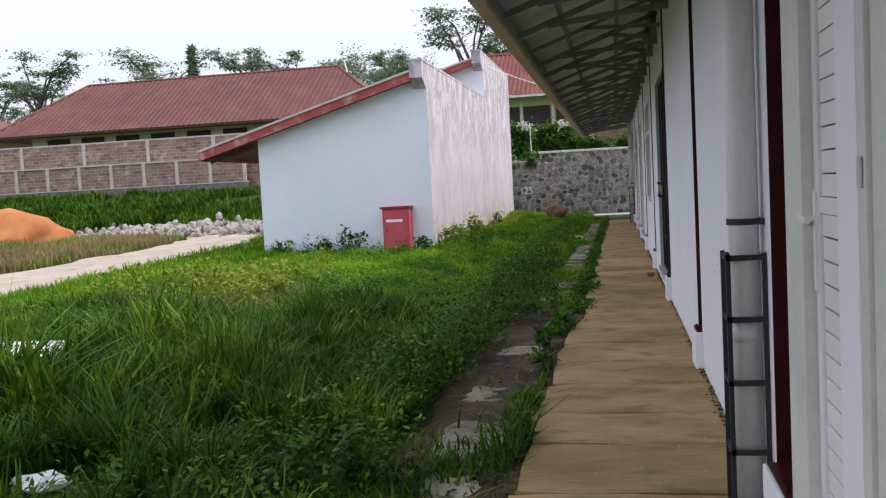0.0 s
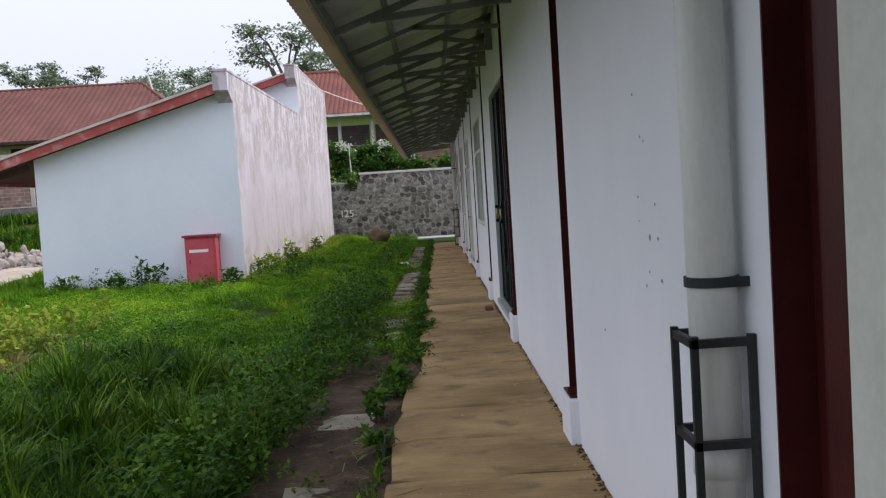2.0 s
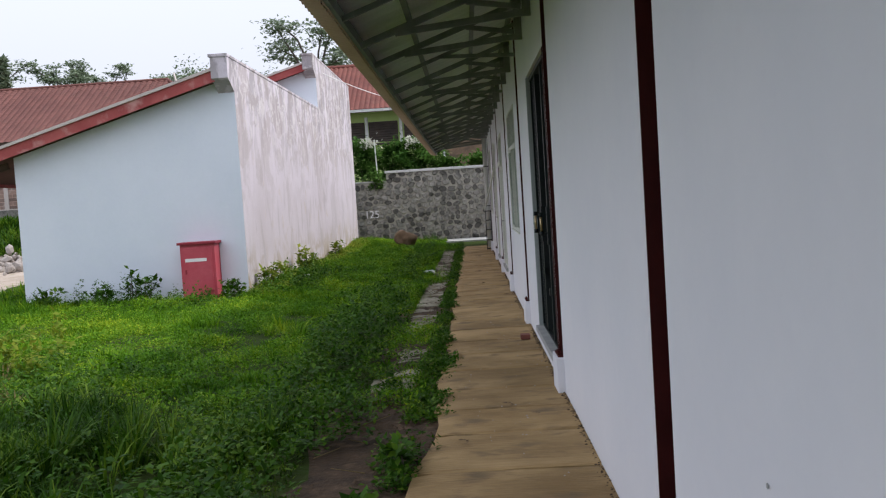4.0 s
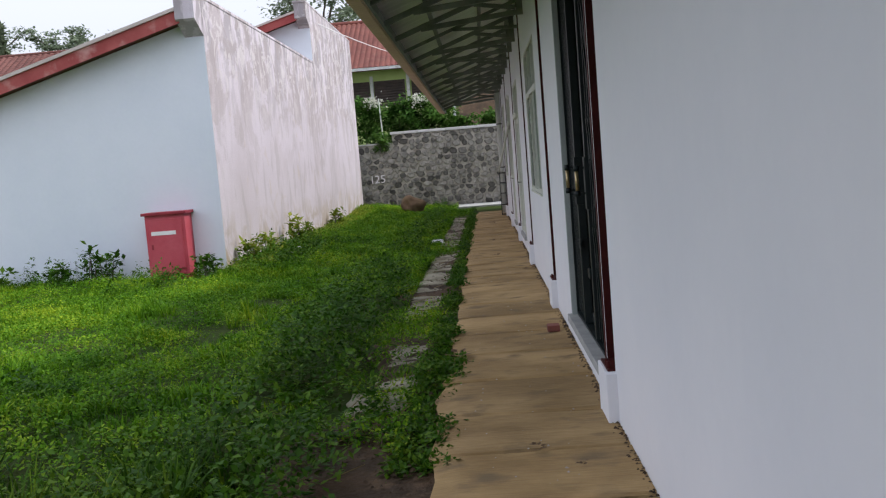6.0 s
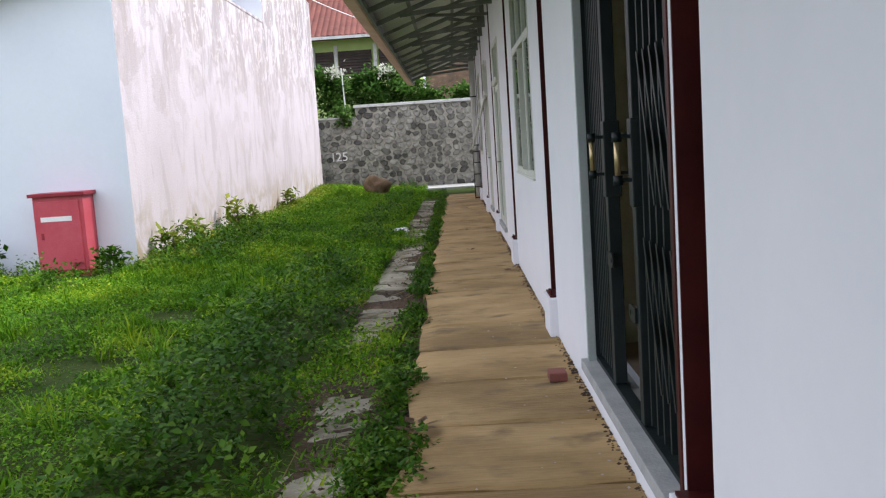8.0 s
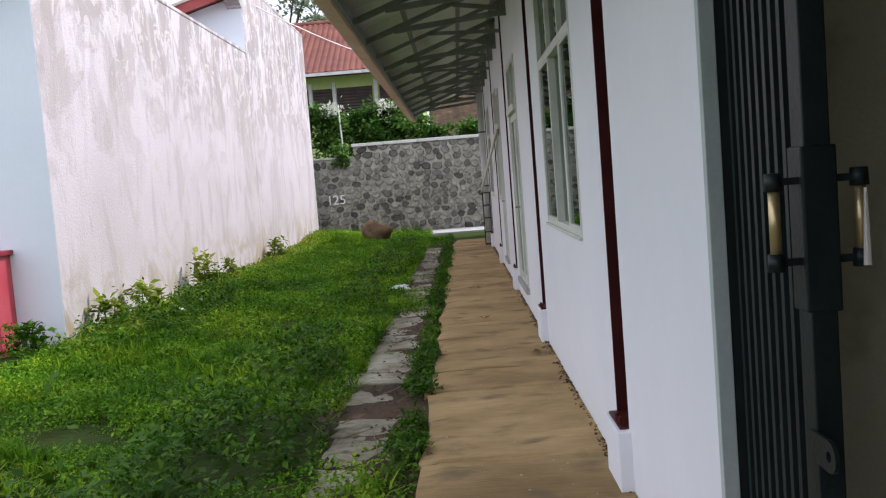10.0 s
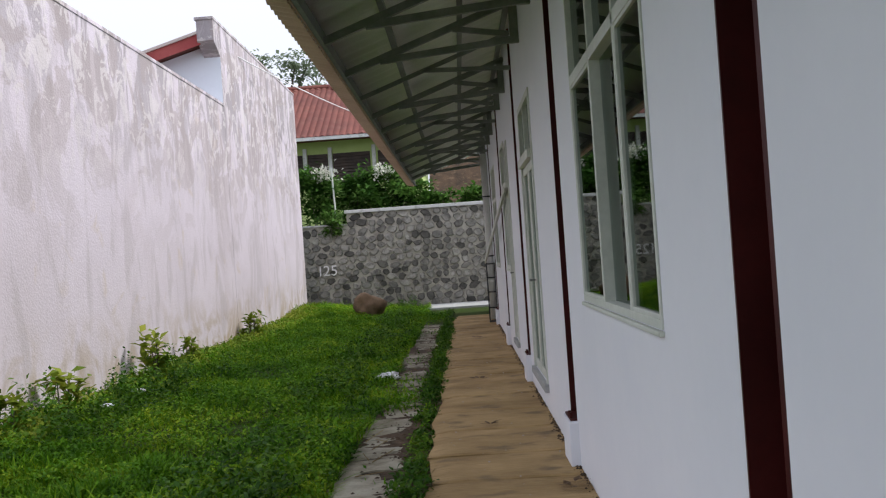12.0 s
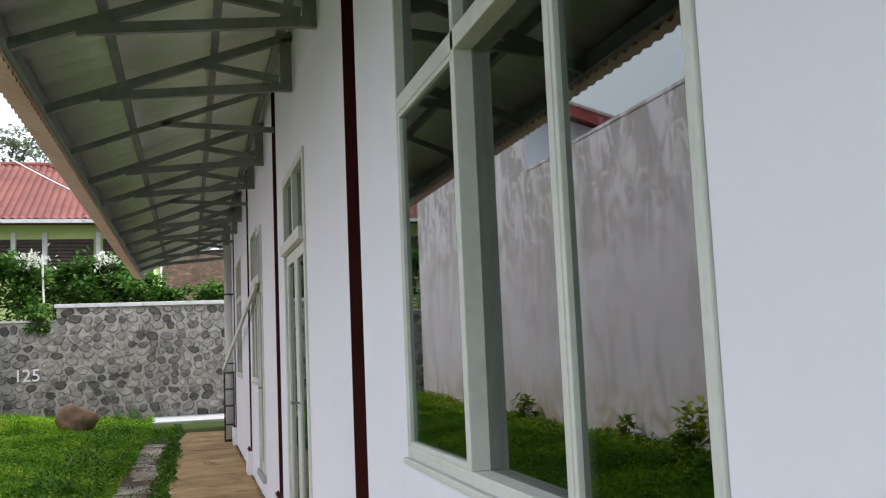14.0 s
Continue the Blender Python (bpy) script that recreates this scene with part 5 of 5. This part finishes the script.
V, F = tufts(260, 20, (-7.4, -4.2), (5.2, 9.6), lambda x, y: 0.30 + 0 * x, 0.006, lambda x, y: np.hypot((x + 5.9) / 1.3, (y - 7.2) / 1.4) + NR.normal(0, 0.25, len(x)) < 0.85)
soup("dry_grass", V, F, M_DRY, "flattened straw-coloured grass patch", "grass")
V, F = blades(36000, (-46, -13), (33.2, 39.6), lambda x, y: 0.40 + 0.4 * (patchy(x, y, 1.6, 12) - 0.4), 0.04, lambda x, y: (x < -13) & (patchy(x, y, 1.8, 13) > 0.35))
soup("slope_grass", V, F, M_LONG, "tall green growth on the slope below the block wall", "grass")

c = weeds(26000, (-9.6, -1.4), (-2.5, 34), lambda x, y: 0.07 + 0.34 * belt(x, y) * (0.4 + patchy(x, y, 0.35, 14)), 20, lambda x, y: (clear(x, y) | ((x < verge(y) - 0.42) & (y > 3) & (y < 10) & (patchy(x, y, 0.4, 23) > 0.42))) & (NR.random(len(x)) < np.clip(belt(x, y) - 0.08, 0, 1)))
V, F = leaves(c, 0.027, 0.3)
soup("broadleaf_weeds", V, F, M_LUSH, "dense dark broadleaf weeds beside the drain and house", "weeds")
c = weeds(5200, (-8.2, -1.9), (-2.5, 9), lambda x, y: 0.16 + 0.16 * patchy(x, y, 0.5, 15), 14, lambda x, y: clear(x, y) & (patchy(x, y, 0.8, 16) > 0.52))
V, F = leaves(c, 0.024, 0.3)
soup("broadleaf_weeds", V, F, M_LUSH, "low broadleaf weeds through the long grass", "weeds")
c = weeds(9000, (-1.6, -0.9), (2.5, 31.5), lambda x, y: 0.03 + 0.16 * patchy(x, y, 0.5, 17) ** 1.5, 12, lambda x, y: (np.abs(x - verge(y) + 0.09) < 0.015 + 0.12 * patchy(x, y, 0.45, 18) * (1 + 1.1 * (y < 10))) & (patchy(x * 0, y, 0.8, 19) > np.where(y < 8, 0.5, 0.27)))
V, F = leaves(c, 0.022, 0.3)
soup("edge_weeds", V, F, M_LUSH, "strip of low weeds between drain and walkway", "weeds")
# the sunny strip along the wall foot, coloured in through M_LIT
c = weeds(6500, (-4.84, -3.7), (16, 34), lambda x, y: 0.12 + 0 * x, 8, lambda x, y: clear(x, y) & (NR.random(len(x)) < 0.85 * np.exp(-((x + 4.6) / 0.30) ** 2) * np.clip(2.6 * patchy(x, y, 0.7, 20) - 0.2, 0, 1)))
V, F = leaves(c, 0.03, 0.4)
soup("sunlit_weeds", V, F, M_LIT, "weeds below the side wall, sunlight put into their yellow-green", "weeds")
c = weeds(420, (-7.8, -5.0), (6.2, 10.0), lambda x, y: 0.45 + 0 * x, 14, lambda x, y: patchy(x, y, 0.8, 21) > 0.5)
V, F = leaves(c, 0.045, 0.4)
soup("leafy_weeds", V, F, M_LIT, "pale leafy weeds standing out of the grass", "weeds")

# grit on the slabs, twigs and crumbs of earth along both edges
def grit(name, n, place, size, material, label):
    vs, fs = [], []
    for i in range(n):
        x, y, z = place()
        r = size * rng.uniform(0.4, 1.4)
        a = rng.uniform(0, 6.28)
        k = len(vs)
        for q in range(4):
            rr = r * rng.uniform(0.6, 1.2)
            vs.append((x + rr * math.cos(a + q * 1.57), y + rr * math.sin(a + q * 1.57), z))
        vs.append((x, y, z + r * rng.uniform(0.4, 0.9)))
        fs += [(k + q, k + (q + 1) % 4, k + 4) for q in range(4)]
    soup(name, np.array(vs), np.array(fs), material, label, "grit")


grit("grit", 380, lambda: (rng.uniform(-0.95, -0.05), rng.uniform(-3, 30), 0.002), 0.008, M_RUBBLE, "pale grit scattered on the walkway")
grit("grit", 2600, lambda: (-0.004 - abs(rng.gauss(0, 0.022)), rng.uniform(-6, 31), 0.0), 0.012, M_EARTH, "dark dirt gathered along the foot of the wall")


def edge_spot():
    y = rng.uniform(-3, 31)
    return (walk_edge(y) + 0.05 - abs(rng.gauss(0, 0.25)), y, -0.045)


grit("earth_crumbs", 3200, edge_spot, 0.017, M_EARTH, "crumbled earth along the drain")
bm = bmesh.new()
for i in range(110):
    y = rng.uniform(-1.5, 22)
    x, a, ln = walk_edge(y) - rng.uniform(0.02, 0.85), rng.uniform(0, 3.14), rng.uniform(0.06, 0.26)
    rod((x, y, -0.03), (x + ln * math.cos(a), y + ln * math.sin(a), -0.02 + rng.uniform(0, 0.05)), 0.004, 0.002, 5, bm)
tagged(part("twigs", bm, M_DRY), "dry twigs and stalks lying along the drain", "twigs", kind="stuff")


def shrub(name, x, y, z, rx, ry, rz, n, size, material, label, stems=6, plumes=0):
    """Stems and a ragged crown of separate leaves."""
    e = empty(name, (x, y, z), label, "shrub" if name != "weed_plant" else "weed")
    bm = bmesh.new()
    tips = []
    for i in range(stems):
        a = rng.uniform(0, 6.28)
        t = Vector((x + rx * 0.7 * math.cos(a) * rng.random(), y + ry * 0.7 * math.sin(a) * rng.random(), z + rz * rng.uniform(1.0, 1.9)))
        rod((x + 0.3 * rx * math.cos(a), y + 0.3 * ry * math.sin(a), z - 0.05), t, 0.012 + 0.01 * rz, 0.004, 5, bm)
        tips.append(t)
    wpart("stem", bm, M_BARK, e)
    k = max(6, stems * 3)
    cl = np.stack([NR.normal(0, 0.45, k) * rx + x, NR.normal(0, 0.45, k) * ry + y, z + rz * NR.uniform(0.25, 1.9, k)], -1)
    cl = np.concatenate([cl, np.array([tuple(t) for t in tips])])
    pick = NR.integers(0, len(cl), n)
    c = cl[pick] + NR.normal(0, 1, (n, 3)) * np.array([rx, ry, rz]) * 0.17
    c[:, 2] = np.maximum(c[:, 2], z + 0.02)
    V, F = leaves(c, size, 0.25)
    o = soup("crown", V, F, material, "", "")
    o["kind"] = "stuff"
    under(e, o)
    for i in range(plumes):
        px, py = x + rng.uniform(-0.2, 0.2), y - 0.2
        cc = NR.normal(0, 1, (160, 3)) * np.array([0.16, 0.16, 0.12]) + np.array([px, py, z + rz * 1.95])
        V, F = leaves(cc, 0.06, 0.7)
        pl = soup("flower_head", V, F, M_PLUME, "", "")
        pl["label"], pl["kind"] = "pale cream flower head", "stuff"
        under(e, pl)
    return e


for x, y, z, rx, rz, n, pl in ((-5.6, 36.2, 2.4, 0.9, 0.85, 2600, 0), (-4.6, 36.0, 2.4, 0.7, 0.80, 2400, 1), (-3.6, 36.4, 2.4, 0.8, 0.72, 2400, 0), (-2.9, 36.2, 2.4, 0.8, 0.78, 2600, 1), (-2.1, 36.1, 2.4, 0.7, 0.62, 2200, 0), (-1.4, 36.0, 2.4, 0.6, 0.42, 1500, 0), (-0.2, 37.2, 2.4, 0.7, 0.5, 1500, 0), (0.6, 37.4, 2.4, 0.8, 0.6, 1500, 0)):
    shrub("shrub", x, y, z, rx, 0.6, rz, n, 0.085, M_BUSH, "leafy green shrub on the bank above the stone wall", 8, pl)
shrub("shrub", -4.15, SY - 0.02, 2.15, 0.42, 0.22, 0.32, 700, 0.06, M_BUSH, "tangle of weeds hanging over the stone wall", 4)
tagged(part("bamboo_pole", rod((-4.12, 35.6, 2.4), (-4.17, 35.55, 4.1), 0.025, seg=8), M_FRAME), "thin pale pole among the shrubs", "pole")
bm = bmesh.new()
for x0, x1, y0, zt in ((-1.5, 12, 39.5, 4.7),):
    a = [bm.verts.new(p) for p in ((x0, 38.0, 2.35), (x1, 38.0, 2.35), (x1, 40.2, zt), (x0, 40.2, zt))]
    bm.faces.new(a)
    b = [bm.verts.new(p) for p in ((x0, 43.8, 2.35), (x1, 43.8, 2.35))]
    bm.faces.new((a[3], a[2], b[1], b[0]))
    bm.faces.new((a[0], a[3], b[0]))
    bm.faces.new((a[1], b[1], a[2]))
tagged(part("earth_slope", bm, M_EARTH), "bare brown earth slope behind the wall", "ground", kind="structure")
# weeds at the foot of the side wall and round the box
# those by the side wall get M_LIT, with sunlight in its colour
for x, y, h, s in ((-4.55, 18.3, 0.28, 0.07), (-4.5, 20.8, 0.36, 0.08), (-4.62, 17.3, 0.22, 0.06), (-4.6, 22.6, 0.22, 0.06), (-4.58, 26.3, 0.30, 0.07), (-6.6, 16.3, 0.28, 0.06), (-7.4, 16.3, 0.2, 0.06), (-6.9, 16.35, 0.35, 0.05), (-5.0, 16.3, 0.22, 0.06), (-8.4, 16.3, 0.2, 0.06), (-1.33, 2.3, 0.08, 0.045), (-1.31, 3.7, 0.09, 0.045), (-1.38, 4.7, 0.12, 0.05), (-1.3, 1.5, 0.10, 0.045), (-1.25, 5.7, 0.12, 0.05)):
    shrub("weed_plant", x, y, float(ground_z(x, y)), 0.20 if y > 10 else 0.12, 0.16, h * (0.8 if y > 10 else 1), 130 if y > 10 else 70, s, M_LIT if x > -4.7 and y > 10 else M_LUSH, "straggling weed at the foot of the wall", 4)


def fern(x, y, s):
    z = float(ground_z(x, y))
    e = empty("fern", (x, y, z), "bright green fern in the grass", "fern", "ferns")
    for k in range(6):
        a = k * 1.05 + x
        d = Vector((math.cos(a), math.sin(a), 0))
        n = Vector((-d.y, d.x, 0))
        bm = bmesh.new()
        prev = None
        for i in range(12):
            f = i / 11
            c = Vector((x, y, z)) + d * (s * f) + Vector((0, 0, s * (0.95 * f - 0.6 * f * f)))
            w = s * 0.26 * (1 - f) ** 0.8 + 0.004
            for q in (-1, 1):
                t = c + n * q * w + d * w * 0.5
                bm.faces.new([bm.verts.new(p) for p in (c, c + (t - c) * 0.5 + d * 0.018, t, c + (t - c) * 0.5 - d * 0.014)])
            if prev:
                bar(prev, c, 0.006, 0.006, bm)
            prev = c
        wpart("frond", bm, M_LUSH, e)
    return e


for x, y, s in ((-1.95, 6.6, 0.34), (-1.7, 7.9, 0.30), (-2.1, 8.9, 0.32), (-2.3, 9.3, 0.38), (-2.9, 5.2, 0.4), (-2.45, 10.4, 0.3)):
    fern(x, y, s)


# ---------------- trees ----------------
def umbrella_tree(x, y, z, h, r, n=3400):
    """A tall tree with a bare trunk, spreading limbs and flat open layers of leaves."""
    e = empty("tree", (x, y, z), "tall spreading tree with flat feathery crown", "tree", "trees on the skyline")
    bm = bmesh.new()
    top = Vector((x + rng.uniform(-0.5, 0.5), y, z + h * 0.72))
    rod((x, y, z - 0.3), top, 0.022 * h, 0.012 * h, 9, bm)
    cl = []
    for i in range(11):
        a = i * 2.4 + rng.random()
        rr = r * rng.uniform(0.45, 1.0)
        tip = Vector((x + rr * math.cos(a), y + rr * math.sin(a) * 0.8, z + h * rng.uniform(0.74, 1.0) - 0.10 * rr))
        st = Vector((x, y, z)).lerp(top, rng.uniform(0.65, 1.0))
        mid = st.lerp(tip, 0.5) + Vector((0, 0, 0.06 * h))
        rod(st, mid, 0.009 * h, 0.005 * h, 6, bm)
        rod(mid, tip, 0.005 * h, 0.002 * h, 6, bm)
        cl += [tip, mid.lerp(tip, 0.6), mid.lerp(tip, 0.3) + Vector((rng.uniform(-1, 1), rng.uniform(-1, 1), 0.3))]
        for k in range(2):
            t2 = tip + Vector((rng.uniform(-0.3, 0.3) * r, rng.uniform(-0.3, 0.3) * r, rng.uniform(-0.03, 0.05) * h))
            rod(mid.lerp(tip, 0.7), t2, 0.003 * h, 0.0015 * h, 5, bm)
            cl.append(t2)
    wpart("trunk", bm, M_BARK, e)
    cl = np.array([tuple(v) for v in cl])
    pick = NR.integers(0, len(cl), n)
    c = cl[pick] + NR.normal(0, 1, (n, 3)) * np.array([0.14 * r, 0.14 * r, 0.006 * h])
    V, F = leaves(c, 0.0125 * h, 0.05)
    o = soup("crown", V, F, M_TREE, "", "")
    o["kind"] = "stuff"
    under(e, o)


def cone_tree(x, y, z, h, r, n=1800):
    e = empty("tree", (x, y, z), "narrow pointed dark green conifer", "tree", "trees on the skyline")
    wpart("trunk", rod((x, y, z - 0.3), (x, y, z + h * 0.95), 0.02 * h, 0.004 * h, 8), M_BARK, e)
    f = NR.uniform(0.1, 1, n)
    a = NR.uniform(0, 6.28, n)
    rr = r * (1.02 - f) * NR.uniform(0.3, 1.1, n)
    V, F = leaves(np.stack([x + rr * np.cos(a), y + rr * np.sin(a), z + h * f], -1), 0.022 * h, 0.5)
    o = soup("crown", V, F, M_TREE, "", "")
    o["kind"] = "stuff"
    under(e, o)


def round_tree(x, y, z, h, r, n=3200):
    e = empty("tree", (x, y, z), "leafy tree behind the roofs", "tree", "trees on the skyline")
    bm = rod((x, y, z - 0.3), (x, y, z + h * 0.6), 0.025 * h, 0.012 * h, 8)
    cl = []
    for i in range(16):
        a = i * 2.4
        t = Vector((x + r * rng.uniform(0.2, 0.9) * math.cos(a), y + r * rng.uniform(0.2, 0.9) * math.sin(a), z + h * rng.uniform(0.5, 0.97)))
        rod((x, y, z + h * rng.uniform(0.35, 0.6)), t, 0.008 * h, 0.002 * h, 5, bm)
        cl.append(tuple(t))
    wpart("trunk", bm, M_BARK, e)
    cl = np.array(cl)
    c = cl[NR.integers(0, len(cl), n)] + NR.normal(0, 1, (n, 3)) * np.array([0.2 * r, 0.2 * r, 0.06 * h])
    V, F = leaves(c, 0.013 * h, 0.2)
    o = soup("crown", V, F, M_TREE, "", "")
    o["kind"] = "stuff"
    under(e, o)


for q in ((-13.2, 82, 1, 17.2, 4.6), (-10.5, 86, 1, 14.6, 3.6), (-47.5, 86, 1, 16.6, 6.0), (-61.5, 86, 1, 17.6, 4.5), (-27.5, 96, 1, 16.4, 4.6), (-38.5, 88, 1, 16.2, 3.0), (-34.5, 90, 1, 15.0, 2.8), (-55, 94, 1, 14.5, 3.5), (-21.5, 84, 1, 14.0, 3.0), (-70, 90, 1, 15, 5)):
    umbrella_tree(*q)
cone_tree(-41.2, 81, 1, 15.4, 1.7)
for q in ((-24.5, 88, 1, 14.3, 3.2), (-29.5, 92, 1, 14.6, 3.4), (-58, 84, 1, 11.2, 3.4), (-63, 84, 1, 11.0, 3.6), (-54, 80, 1, 11, 2.6), (-19.3, 86, 1, 13.4, 2.4), (-33, 100, 1, 14.4, 3.0)):
    round_tree(*q)
cu = bpy.data.curves.new("cable", "CURVE")
cu.dimensions, cu.bevel_depth = "3D", 0.012
sp = cu.splines.new("POLY")
sp.points.add(12)
for i in range(13):
    f = i / 12
    sp.points[i].co = (-5.0 + 3.2 * f, 27 + 17 * f, 5.7 + 0.4 * f - 0.9 * f * (1 - f) * 1.2, 1)
o = new("cable", cu)
tagged(o, "thin dark overhead cable", "cable")

# ---------------- stones of the retaining wall ----------------
stone_meshes = []
for k in range(10):
    bm = bmesh.new()
    n = 7
    outer, inner = [], []
    for i in range(n):
        a = 2 * math.pi * i / n + rng.uniform(-0.22, 0.22)
        r = rng.uniform(0.38, 0.60)
        outer.append(bm.verts.new((r * math.cos(a), 0.5, r * math.sin(a))))
        inner.append(bm.verts.new((r * 0.72 * math.cos(a), -0.5 + rng.uniform(-0.2, 0.2), r * 0.72 * math.sin(a))))
    bm.faces.new(inner)
    for i in range(n):
        bm.faces.new((outer[i], outer[(i + 1) % n], inner[(i + 1) % n], inner[i]))
    bmesh.ops.recalc_face_normals(bm, faces=bm.faces[:])
    if bm.faces[0].normal.y > 0:
        bmesh.ops.reverse_faces(bm, faces=bm.faces[:])
    me = bpy.data.meshes.new("stone")
    bm.to_mesh(me)
    bm.free()
    me.materials.append(M_STONE)
    stone_meshes.append(me)
row, z = 0, 0.02
while z < 2.70:
    hgt = rng.uniform(0.17, 0.24)
    x = -5.6 + rng.uniform(0, 0.2)
    while x < 0.9:
        w = rng.uniform(0.18, 0.36)
        zc = z + hgt / 2 + rng.uniform(-0.03, 0.03)
        if not (x < -3.75 and zc > 2.3):
            o = new("stone", rng.choice(stone_meshes))
            o.matrix_world = Matrix.Translation((x + w / 2, SY + 0.035, zc)) @ pose(0, 0, 0, 0, rng.uniform(-25, 25), 0) @ Matrix.Diagonal((w * 1.13, 0.09, hgt * 1.18, 1))
            o.parent = sw
        x += w
    z += hgt * 0.97
